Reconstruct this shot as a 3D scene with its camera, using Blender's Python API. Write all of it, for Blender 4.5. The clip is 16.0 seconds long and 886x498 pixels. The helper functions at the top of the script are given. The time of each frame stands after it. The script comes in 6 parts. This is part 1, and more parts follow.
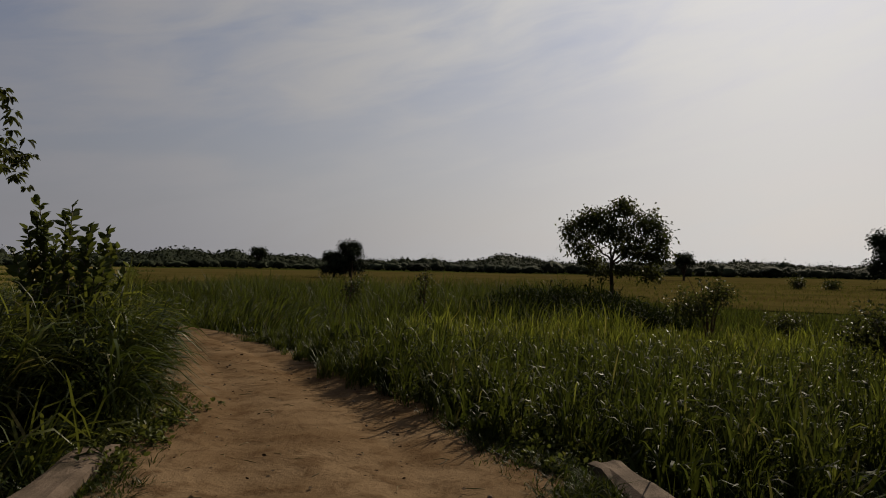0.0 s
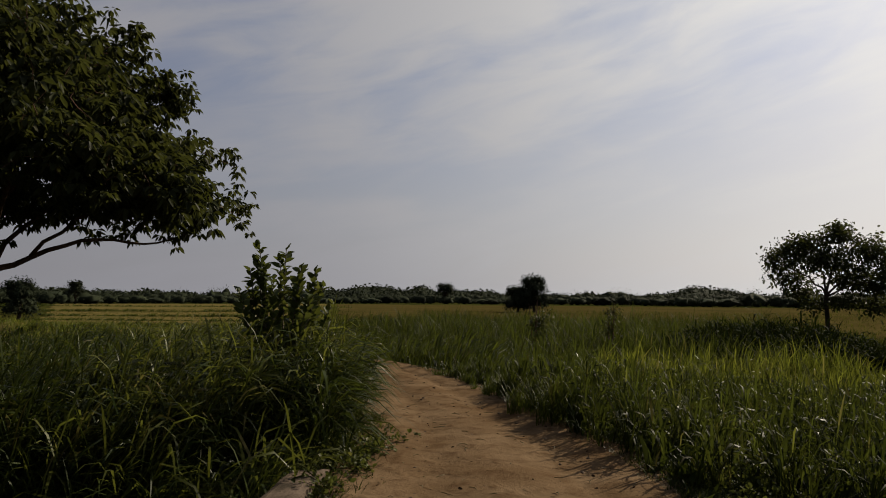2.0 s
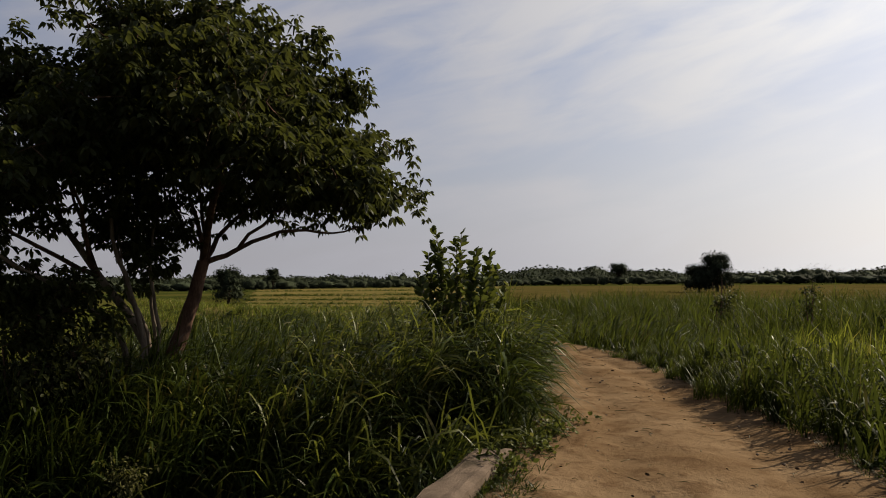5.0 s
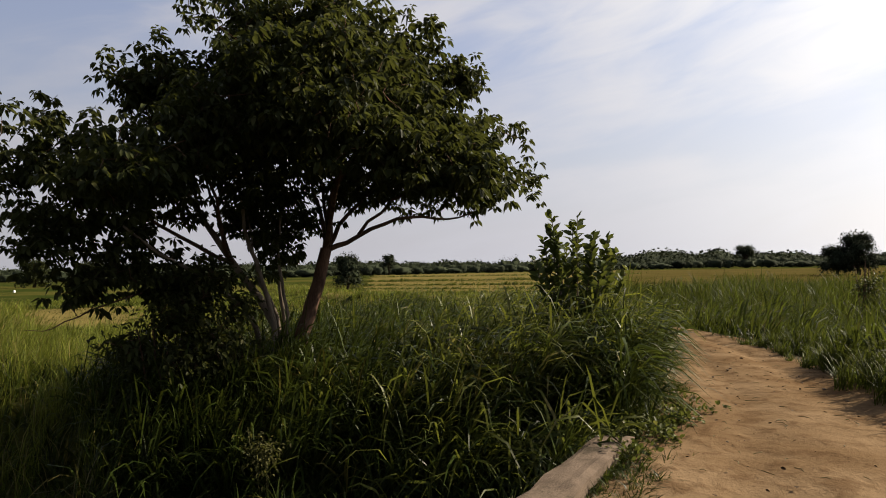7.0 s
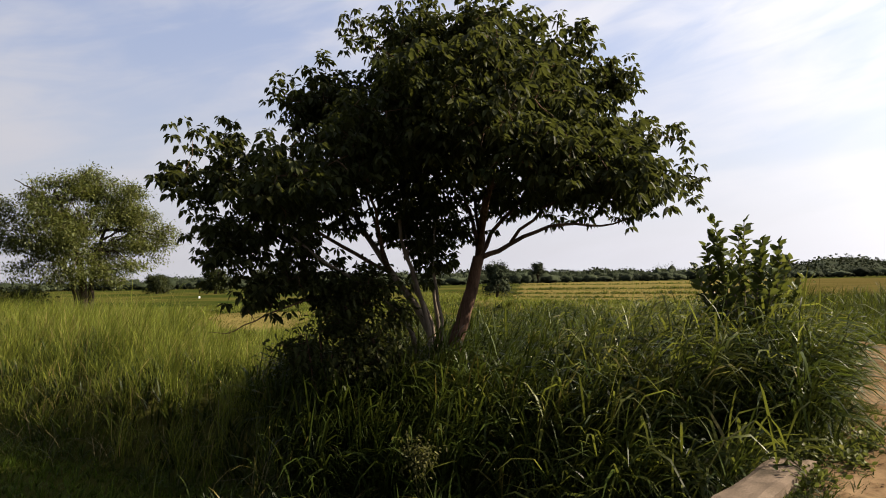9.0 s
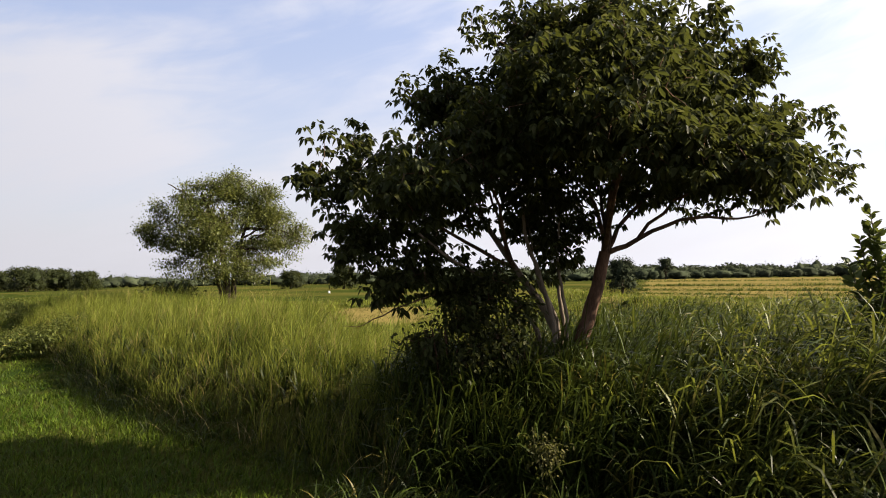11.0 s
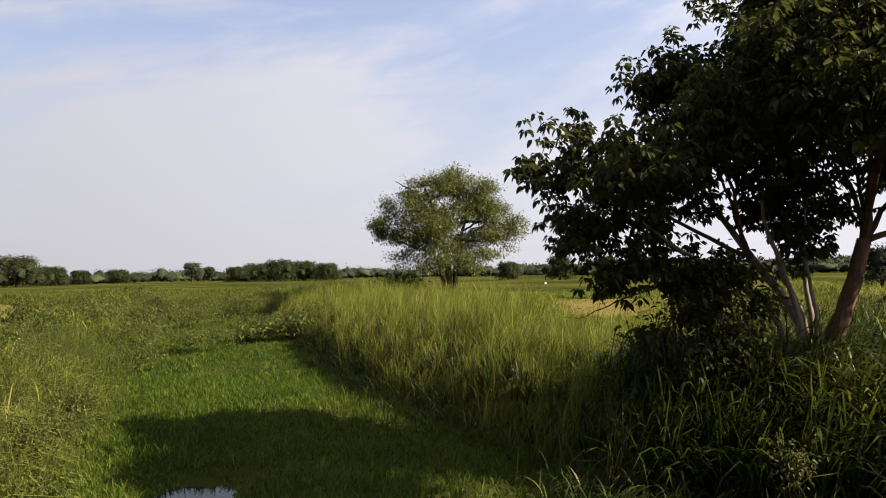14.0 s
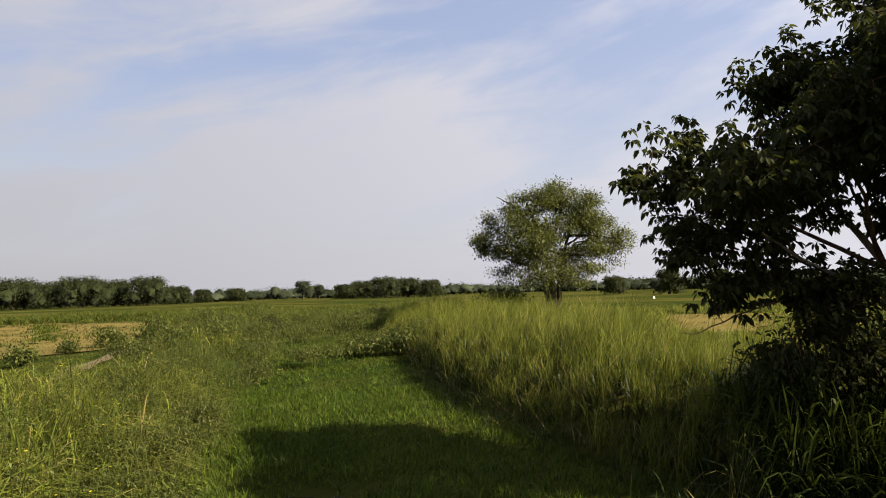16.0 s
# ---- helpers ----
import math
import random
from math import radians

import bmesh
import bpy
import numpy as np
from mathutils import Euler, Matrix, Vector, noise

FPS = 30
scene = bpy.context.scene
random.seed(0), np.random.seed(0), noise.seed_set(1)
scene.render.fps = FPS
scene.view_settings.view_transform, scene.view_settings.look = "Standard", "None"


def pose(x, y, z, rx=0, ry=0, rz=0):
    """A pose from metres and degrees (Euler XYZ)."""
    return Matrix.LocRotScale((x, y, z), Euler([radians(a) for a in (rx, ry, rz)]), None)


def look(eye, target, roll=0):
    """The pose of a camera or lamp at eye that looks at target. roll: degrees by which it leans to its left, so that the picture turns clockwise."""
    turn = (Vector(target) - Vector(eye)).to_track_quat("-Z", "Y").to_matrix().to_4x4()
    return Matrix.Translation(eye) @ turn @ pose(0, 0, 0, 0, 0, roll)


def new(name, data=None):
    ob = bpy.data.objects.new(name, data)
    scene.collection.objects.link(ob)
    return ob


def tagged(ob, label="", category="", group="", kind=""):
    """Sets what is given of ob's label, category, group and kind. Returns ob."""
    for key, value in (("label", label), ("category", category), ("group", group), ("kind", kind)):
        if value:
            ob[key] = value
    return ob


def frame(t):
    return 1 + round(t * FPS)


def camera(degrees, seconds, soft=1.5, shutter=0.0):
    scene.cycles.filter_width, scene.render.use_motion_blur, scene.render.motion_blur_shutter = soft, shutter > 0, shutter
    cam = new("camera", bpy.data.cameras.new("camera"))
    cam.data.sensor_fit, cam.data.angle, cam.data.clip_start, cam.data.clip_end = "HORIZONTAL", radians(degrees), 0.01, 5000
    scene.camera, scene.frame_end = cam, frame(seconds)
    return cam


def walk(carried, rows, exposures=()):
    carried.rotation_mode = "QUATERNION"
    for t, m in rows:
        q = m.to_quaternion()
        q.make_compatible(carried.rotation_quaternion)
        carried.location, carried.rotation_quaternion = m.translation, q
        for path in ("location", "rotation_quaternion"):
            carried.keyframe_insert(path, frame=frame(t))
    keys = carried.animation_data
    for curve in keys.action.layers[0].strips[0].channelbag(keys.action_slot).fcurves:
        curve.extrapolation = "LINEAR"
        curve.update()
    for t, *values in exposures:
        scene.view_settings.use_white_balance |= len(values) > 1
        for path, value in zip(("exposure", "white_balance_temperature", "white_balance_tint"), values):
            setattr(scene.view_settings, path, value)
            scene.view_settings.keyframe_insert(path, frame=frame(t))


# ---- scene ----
EYE = 1.6
cam = camera(66.3, 16.0, soft=1.0)
PATH = [
    (0.0, pose(0.000, 0.220, EYE, 91.50, -0.88, -0.00)),
    (0.5, pose(-0.018, 0.219, EYE, 91.87, 0.06, 4.78)),
    (1.0, pose(-0.037, 0.217, EYE, 93.36, 0.26, 9.76)),
    (1.5, pose(-0.049, 0.215, EYE, 94.33, 0.62, 12.79)),
    (2.0, pose(-0.058, 0.212, EYE, 94.27, -0.31, 15.36)),
    (2.5, pose(-0.068, 0.209, EYE, 93.59, 0.56, 18.13)),
    (3.0, pose(-0.080, 0.205, EYE, 93.81, 0.98, 21.24)),
    (3.5, pose(-0.092, 0.200, EYE, 94.29, 1.14, 24.83)),
    (6.0, pose(-0.119, 0.185, EYE, 91.98, 0.76, 32.73)),
    (6.5, pose(-0.128, 0.179, EYE, 92.23, 1.12, 35.69)),
    (7.0, pose(-0.139, 0.171, EYE, 91.66, 1.06, 39.19)),
    (7.5, pose(-0.152, 0.159, EYE, 93.12, 1.10, 43.61)),
    (8.0, pose(-0.156, 0.156, EYE, 93.61, 1.40, 45.00)),
    (8.5, pose(-0.166, 0.145, EYE, 92.67, 0.75, 48.93)),
    (9.0, pose(-0.173, 0.136, EYE, 92.57, 1.04, 51.69)),
    (9.5, pose(-0.181, 0.126, EYE, 92.61, 1.55, 55.15)),
    (12.0, pose(-0.203, 0.084, EYE, 92.41, 0.66, 67.43)),
    (12.5, pose(-0.209, 0.069, EYE, 92.35, 0.93, 71.63)),
    (13.0, pose(-0.212, 0.057, EYE, 91.64, 0.81, 74.87)),
    (13.5, pose(-0.215, 0.047, EYE, 91.91, 0.63, 77.60)),
    (14.0, pose(-0.217, 0.038, EYE, 91.95, 0.97, 79.94)),
    (14.5, pose(-0.218, 0.030, EYE, 92.28, 1.20, 82.07)),
    (15.0, pose(-0.219, 0.024, EYE, 92.33, 1.30, 83.65)),
    (15.5, pose(-0.219, 0.017, EYE, 93.16, 1.22, 85.62)),
    (16.0, pose(-0.220, 0.005, EYE, 93.47, 1.57, 88.57)),
]
EXPOSURES = [(0.0, -0.18), (1.5, 0.03), (3.5, 0.40), (6.0, 0.92), (7.0, 1.20), (9.0, 1.63), (12.0, 2.03), (14.0, 1.9), (16.0, 1.74)]
walk(cam, PATH, EXPOSURES)

# ---------------------------------------------------------------- light
SUN_AZ, SUN_EL = -30.0, 32.0  # degrees to the left of +y, degrees up
_a, _e = radians(SUN_AZ), radians(SUN_EL)
TO_SUN = Vector((-math.sin(_a) * math.cos(_e), math.cos(_a) * math.cos(_e), math.sin(_e)))
sun_data = bpy.data.lights.new("sun", "SUN")
sun_data.energy, sun_data.angle, sun_data.color = 5.0, radians(0.8), (1.0, 0.87, 0.68)
sun = new("sun", sun_data)
sun.matrix_world = look(TO_SUN * 60, (0, 0, 0))


class Nodes:
    """Small helper for writing node trees."""

    def __init__(self, tree):
        self.tree = tree
        tree.nodes.clear()

    def add(self, kind, inputs=None, **props):
        n = self.tree.nodes.new(kind)
        for k, v in props.items():
            setattr(n, k, v)
        for k, v in (inputs or {}).items():
            if hasattr(v, "is_output"):
                self.tree.links.new(v, n.inputs[k])
            else:
                n.inputs[k].default_value = v
        return n

    def math(self, op, a, b=0.0, c=0.0, clamp=False):
        n = self.add("ShaderNodeMath", {0: a, 1: b, 2: c}, operation=op)
        n.use_clamp = clamp
        return n.outputs[0]

    def mix(self, fac, a, b, blend="MIX"):
        n = self.add("ShaderNodeMix", data_type="RGBA", blend_type=blend)
        for k, v in ((0, fac), (6, a), (7, b)):
            if hasattr(v, "is_output"):
                self.tree.links.new(v, n.inputs[k])
            else:
                n.inputs[k].default_value = v if k == 0 else (*v[:3], 1)
        return n.outputs[2]

    def ramp(self, fac, lo, hi):
        n = self.add("ShaderNodeMapRange", {0: fac, 1: lo, 2: hi, 3: 0.0, 4: 1.0}, interpolation_type="SMOOTHSTEP")
        return n.outputs[0]

    def noise(self, vec, scale, detail=4.0, rough=0.55, dist=0.0):
        n = self.add("ShaderNodeTexNoise", {"Vector": vec, "Scale": scale, "Detail": detail, "Roughness": rough, "Distortion": dist})
        return n.outputs[0]


def make_world():
    w = bpy.data.worlds.new("sky")
    scene.world = w
    w.use_nodes = True
    k = Nodes(w.node_tree)
    sky = k.add("ShaderNodeTexSky", sky_type="NISHITA", sun_disc=False, sun_elevation=radians(SUN_EL),
                sun_rotation=radians(-SUN_AZ), air_density=1.3, dust_density=1.6, ozone_density=2.0)
    d = k.add("ShaderNodeTexCoord").outputs["Generated"]
    sep = k.add("ShaderNodeSeparateXYZ", {0: d})
    x, y, z = sep.outputs
    az = k.math("ARCTAN2", x, y)
    rise = k.math("SUBTRACT", z, k.math("MULTIPLY", az, 0.20))
    # thin high cloud drawn out in bands that rise to the right, and a broad veil
    streak = k.add("ShaderNodeCombineXYZ", {0: k.math("MULTIPLY", az, 1.5), 1: k.math("MULTIPLY", rise, 6.0), 2: 1.7}).outputs[0]
    n1 = k.noise(streak, 1.15, 4.0, 0.50, 0.6)
    n2 = k.noise(d, 2.2, 3.0, 0.5, 0.3)
    n3 = k.noise(streak, 3.6, 6.0, 0.58, 0.6)
    amount = k.math("ADD", k.math("ADD", k.math("MULTIPLY", n1, 0.55), k.math("MULTIPLY", n2, 0.42)), k.math("MULTIPLY", n3, 0.26))
    cirrus = k.ramp(amount, 0.50, 0.72)
    haze = k.math("POWER", k.math("SUBTRACT", 1.0, k.math("MAXIMUM", z, 0.0)), 6.5)
    dot = k.add("ShaderNodeVectorMath", {0: d, 1: tuple(TO_SUN)}, operation="DOT_PRODUCT").outputs["Value"]
    half = k.math("MULTIPLY_ADD", dot, 0.5, 0.5, True)
    glow = k.math("MULTIPLY", k.math("POWER", half, 11.0), 0.54)
    bright = k.math("ADD", k.math("MULTIPLY_ADD", half, 0.190, 0.142), glow)
    bright = k.math("MULTIPLY", bright, k.math("MULTIPLY_ADD", k.ramp(z, 0.34, 0.95), -0.45, 1.0))
    tone = k.mix(k.ramp(dot, 0.35, 1.0), (0.97, 0.96, 1.04), (1.02, 0.99, 0.95))
    veil = k.add("ShaderNodeVectorMath", {0: tone, 3: k.math("MULTIPLY", bright, 0.99)}, operation="SCALE").outputs[0]
    low = k.add("ShaderNodeVectorMath", {0: tone, 3: k.math("MULTIPLY", bright, k.math("MULTIPLY_ADD", k.ramp(dot, 0.45, 0.9), 0.30, 0.95))}, operation="SCALE").outputs[0]
    blue = k.add("ShaderNodeVectorMath", {0: sky.outputs[0], 3: 0.050}, operation="SCALE").outputs[0]
    blue = k.mix(1.0, blue, (1.02, 0.96, 1.04), "MULTIPLY")
    gap = k.mix(0.56, blue, k.mix(1.0, veil, (0.80, 0.84, 0.95), "MULTIPLY"))
    gap = k.mix(1.0, gap, k.mix(k.ramp(z, 0.14, 0.36), (1.0, 1.0, 1.0), (0.86, 0.92, 1.01)), "MULTIPLY")
    c = k.mix(k.math("MULTIPLY_ADD", cirrus, 0.88, 0.04), gap, veil)
    c = k.mix(k.math("MULTIPLY", haze, 0.96, 0.0, True), c, low)
    bg = k.add("ShaderNodeBackground", {0: c, 1: 1.0})
    out = k.add("ShaderNodeOutputWorld")
    w.node_tree.links.new(bg.outputs[0], out.inputs[0])


make_world()


# ---------------------------------------------------------------- materials
def material(name):
    m = bpy.data.materials.new(name)
    m.use_nodes = True
    return m, Nodes(m.node_tree)


def foliage(name, dark, light, dry=None, dry_share=0.0, rough=0.42, through_light=0.38, spec=0.45, tint=0.22, calm=0.0):
    """Leaf or blade: colour varies piece by piece and in broad drifts, and light shines through."""
    m, k = material(name)
    isl = k.add("ShaderNodeNewGeometry").outputs["Random Per Island"]
    pos = k.add("ShaderNodeNewGeometry").outputs["Position"]
    drift = k.noise(pos, 0.35, 3.0)
    fac = k.math("ADD", k.math("MULTIPLY", isl, 0.65), k.math("MULTIPLY_ADD", drift, 1.1, -0.35), 0.0, True)
    c = k.mix(fac, dark, light)
    if dry:
        r2 = k.math("FRACT", k.math("MULTIPLY", isl, 17.31))
        patch = k.ramp(k.noise(pos, 0.8, 2.0), 0.35, 0.7)
        share = k.math("MULTIPLY", patch, 2.0 * dry_share)
        c = k.mix(k.math("LESS_THAN", r2, share), c, dry)
    own = k.math("FRACT", k.math("MULTIPLY", isl, 7.77))
    c = k.add("ShaderNodeVectorMath", {0: c, 3: k.math("MULTIPLY_ADD", own, 1.15, 0.45)}, operation="SCALE").outputs[0]
    grain = k.noise(pos, 60.0, 2.0)
    c = k.mix(k.math("MULTIPLY_ADD", grain, 0.5, -0.05, True), c, k.mix(0.5, c, (0.02, 0.03, 0.008)))
    bsdf = k.add("ShaderNodeBsdfPrincipled", {"Base Color": c, "Roughness": rough, "Specular IOR Level": spec})
    if calm:
        gn = k.add("ShaderNodeNewGeometry").outputs["Normal"]
        mixed = k.add("ShaderNodeVectorMath", {0: gn, 1: (0, 0, 2.2 * calm)}, operation="ADD").outputs[0]
        k.tree.links.new(k.add("ShaderNodeVectorMath", {0: mixed}, operation="NORMALIZE").outputs[0], bsdf.inputs["Normal"])
    tr = k.add("ShaderNodeBsdfTranslucent", {"Color": k.mix(tint, c, (0.34, 0.36, 0.04), "MIX")})
    mx = k.add("ShaderNodeMixShader", {0: through_light, 1: bsdf.outputs[0], 2: tr.outputs[0]})
    out = k.add("ShaderNodeOutputMaterial", {0: mx.outputs[0]})
    return m


def solid(name, low, high, scale=6.0, fine=70.0, rough=0.85, bump=0.4, bump_size=0.01, stretch=(1, 1, 1), stain=None):
    """Rough matter with variation at two scales and fine relief."""
    m, k = material(name)
    co = k.add("ShaderNodeTexCoord").outputs["Object"]
    co = k.add("ShaderNodeMapping", {0: co, 3: stretch}).outputs[0]
    a, b = k.noise(co, scale, 5.0), k.noise(co, fine, 4.0, 0.65)
    f = k.math("ADD", k.math("MULTIPLY", k.ramp(a, 0.3, 0.7), 0.65), k.math("MULTIPLY", k.ramp(b, 0.3, 0.72), 0.35))
    c = k.mix(f, low, high)
    if stain:
        c = k.mix(k.math("MULTIPLY", k.ramp(k.noise(co, scale * 0.6, 6.0, 0.7), 0.52, 0.66), 0.75), c, stain)
    h = k.math("ADD", k.math("MULTIPLY", a, 0.6), k.math("MULTIPLY", b, 0.4))
    bp = k.add("ShaderNodeBump", {"Strength": bump, "Distance": bump_size, "Height": h})
    bsdf = k.add("ShaderNodeBsdfPrincipled", {"Base Color": c, "Roughness": rough, "Specular IOR Level": 0.06, "Normal": bp.outputs[0]})
    k.add("ShaderNodeOutputMaterial", {0: bsdf.outputs[0]})
    return m


def ground_material():
    m, k = material("soil_and_turf")
    co = k.add("ShaderNodeNewGeometry").outputs["Position"]
    big, mid, fine = k.noise(co, 0.035, 4.0), k.noise(co, 0.4, 5.0), k.noise(co, 9.0, 5.0, 0.7)
    c = k.mix(k.ramp(mid, 0.35, 0.65), (0.0130, 0.0230, 0.0050), (0.0340, 0.0400, 0.0085))
    c = k.mix(k.ramp(big, 0.42, 0.62), c, (0.0560, 0.0530, 0.0130))
    c = k.mix(k.math("MULTIPLY", k.ramp(fine, 0.5, 0.75), 0.55), c, (0.0273, 0.0203, 0.0078))
    bp = k.add("ShaderNodeBump", {"Strength": 0.7, "Distance": 0.05, "Height": fine})
    b = k.add("ShaderNodeBsdfPrincipled", {"Base Color": c, "Roughness": 0.95, "Specular IOR Level": 0.0, "Normal": bp.outputs[0]})
    k.add("ShaderNodeOutputMaterial", {0: b.outputs[0]})
    return m


def field_material(name, a, b, e):
    m, k = material(name)
    co = k.add("ShaderNodeNewGeometry").outputs["Position"]
    rows = k.add("ShaderNodeMapping", {0: co, 2: (0, 0, radians(35)), 3: (0.10, 0.15, 1)}).outputs[0]
    n1, n2, n3 = k.noise(rows, 1.0, 5.0), k.noise(co, 0.12, 4.0), k.noise(co, 5.0, 4.0, 0.7)
    c = k.mix(k.ramp(n1, 0.35, 0.65), a, b)
    c = k.mix(k.math("MULTIPLY", k.ramp(n2, 0.48, 0.68), 0.7), c, e)
    c = k.mix(k.math("MULTIPLY", k.ramp(n3, 0.45, 0.8), 0.5), c, (0.0476, 0.0398, 0.0156))
    bp = k.add("ShaderNodeBump", {"Strength": 0.8, "Distance": 0.08, "Height": n3})
    s = k.add("ShaderNodeBsdfPrincipled", {"Base Color": c, "Roughness": 0.95, "Specular IOR Level": 0.0, "Normal": bp.outputs[0]})
    k.add("ShaderNodeOutputMaterial", {0: s.outputs[0]})
    return m


def road_material():
    m, k = material("packed_sandy_dirt")
    co = k.add("ShaderNodeNewGeometry").outputs["Position"]
    big, mid, fine, grit = k.noise(co, 0.7, 4.0), k.noise(co, 3.5, 5.0, 0.6, 0.4), k.noise(co, 28.0, 5.0, 0.7), k.noise(co, 160.0, 2.0)
    c = k.mix(k.ramp(big, 0.35, 0.65), (0.1150, 0.0735, 0.0395), (0.1680, 0.1140, 0.0660))
    c = k.mix(k.math("MULTIPLY", k.ramp(mid, 0.46, 0.66), 0.7), c, (0.0691, 0.0405, 0.0203))
    c = k.mix(k.math("MULTIPLY", k.ramp(grit, 0.55, 0.75), 0.35), c, (0.1658, 0.1226, 0.0713))
    c = k.mix(k.math("MULTIPLY", k.ramp(fine, 0.56, 0.72), 0.55), c, (0.0620, 0.0374, 0.0210))
    h = k.math("ADD", k.math("MULTIPLY", mid, 1.0), k.math("MULTIPLY", fine, 0.35))
    bp = k.add("ShaderNodeBump", {"Strength": 0.8, "Distance": 0.04, "Height": h})
    b = k.add("ShaderNodeBsdfPrincipled", {"Base Color": c, "Roughness": 0.92, "Specular IOR Level": 0.0, "Normal": bp.outputs[0]})
    k.add("ShaderNodeOutputMaterial", {0: b.outputs[0]})
    return m


def water_material():
    m, k = material("dark_still_water")
    co = k.add("ShaderNodeNewGeometry").outputs["Position"]
    bp = k.add("ShaderNodeBump", {"Strength": 0.15, "Distance": 0.02, "Height": k.noise(co, 9.0, 2.0)})
    b = k.add("ShaderNodeBsdfPrincipled", {"Base Color": (0.012, 0.014, 0.010, 1), "Roughness": 0.04, "IOR": 1.33, "Normal": bp.outputs[0]})
    k.add("ShaderNodeOutputMaterial", {0: b.outputs[0]})
    return m


M_GROUND = ground_material()
M_GOLD = field_material("ripe_rice_field", (0.0560, 0.0430, 0.0135), (0.0740, 0.0580, 0.0190), (0.0400, 0.0400, 0.0100))
M_STUBBLE = field_material("harvested_stubble", (0.1300, 0.1010, 0.0340), (0.1030, 0.0830, 0.0280), (0.0700, 0.0670, 0.0200))
M_ROAD = road_material()
M_WATER = water_material()
M_PATH = solid("dry_path_soil", (0.0850, 0.0660, 0.0360), (0.1450, 0.1150, 0.0660), 1.5, 30.0, 0.95, 0.5, 0.02)
M_CONCRETE = solid("weathered_concrete", (0.0560, 0.0415, 0.0300), (0.1450, 0.1080, 0.0800), 3.2, 60.0, 0.95, 0.9, 0.02, stain=(0.0230, 0.0197, 0.0123))
M_BARK = solid("brown_bark", (0.034, 0.020, 0.014), (0.125, 0.074, 0.050), 7.0, 45.0, 0.9, 0.9, 0.015, (1, 1, 0.3), stain=(0.018, 0.012, 0.009))
M_BARK_DARK = solid("dark_bark", (0.0180, 0.0135, 0.0097), (0.0562, 0.0413, 0.0285), 7.0, 45.0, 0.9, 0.8, 0.02, (1, 1, 0.25))
M_SEED = foliage("brown_seed_heads", (0.0360, 0.0350, 0.0130), (0.0900, 0.0850, 0.0330), None, 0.0, 0.7, 0.3, 0.05)
M_DEADLEAF = solid("dead_leaf_litter", (0.020, 0.013, 0.008), (0.065, 0.042, 0.024), 20.0, 90.0, 0.95, 0.3, 0.003)
M_BARK_PALE = solid("grey_bark", (0.065, 0.050, 0.038), (0.185, 0.150, 0.115), 6.0, 40.0, 0.9, 0.8, 0.012, (1, 1, 0.25))
M_STONE = solid("brown_stone", (0.0780, 0.0585, 0.0390), (0.1872, 0.1404, 0.1014), 20.0, 120.0, 0.9, 0.6, 0.004)
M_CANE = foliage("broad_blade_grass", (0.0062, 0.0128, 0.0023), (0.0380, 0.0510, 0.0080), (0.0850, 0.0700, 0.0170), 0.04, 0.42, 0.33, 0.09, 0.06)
M_RIGHT = foliage("lush_roadside_grass", (0.0064, 0.0120, 0.0021), (0.0440, 0.0560, 0.0090), (0.0560, 0.0500, 0.0150), 0.06, 0.48, 0.46, 0.035, 0.07)
M_MEADOW = foliage("bright_meadow_grass", (0.0170, 0.0280, 0.0035), (0.0560, 0.0680, 0.0098), (0.0600, 0.0520, 0.0150), 0.06, 0.5, 0.44, 0.06, 0.10)
# sunlight on the nearer meadow band is painted into this brighter colour
M_LITGRASS = foliage("sun_painted_meadow_grass", (0.0390, 0.0540, 0.0055), (0.1350, 0.1450, 0.0180), (0.1300, 0.1150, 0.0250), 0.08, 0.5, 0.48, 0.05, 0.10)
M_STAND = foliage("opaque_stand_leaves", (0.0050, 0.0105, 0.0018), (0.0130, 0.0210, 0.0036), None, 0.0, 0.7, 0.12, 0.01, 0.05)
# slightly glossier cane leaves, with sunlight put into the much paler colour
M_LITCANE = foliage("sun_painted_cane_leaves", (0.0270, 0.0370, 0.0065), (0.1020, 0.1080, 0.0200), (0.1150, 0.0980, 0.0300), 0.08, 0.42, 0.45, 0.15, 0.16)
M_YELLOW = foliage("yellowing_bank_grass", (0.0440, 0.0640, 0.0085), (0.1500, 0.1590, 0.0255), (0.1751, 0.1390, 0.0484), 0.10, 0.55, 0.40, 0.05, 0.14)
M_TURF = foliage("short_marsh_grass", (0.0140, 0.0380, 0.0030), (0.0740, 0.0990, 0.0088), (0.0680, 0.0740, 0.0140), 0.06, 0.5, 0.34, 0.06, 0.04)
M_MARSH = foliage("marsh_weeds", (0.0250, 0.0400, 0.0050), (0.0780, 0.0900, 0.0130), (0.1005, 0.0903, 0.0200), 0.07, 0.55, 0.36, 0.06, 0.10)
M_STRAW = foliage("straw_blades", (0.0410, 0.0345, 0.0110), (0.0650, 0.0555, 0.0190), (0.0244, 0.0277, 0.0064), 0.12, 0.85, 0.30, 0.0)
M_DRYGRASS = foliage("dry_hanging_grass", (0.0569, 0.0436, 0.0161), (0.1232, 0.0972, 0.0383), (0.0332, 0.0427, 0.0081), 0.2, 0.6, 0.30, 0.25)
M_LEAF_DARK = foliage("dark_green_leaves", (0.0115, 0.0160, 0.0052), (0.0390, 0.0430, 0.0145), (0.0520, 0.0520, 0.0190), 0.07, 0.48, 0.36, 0.07, 0.09)
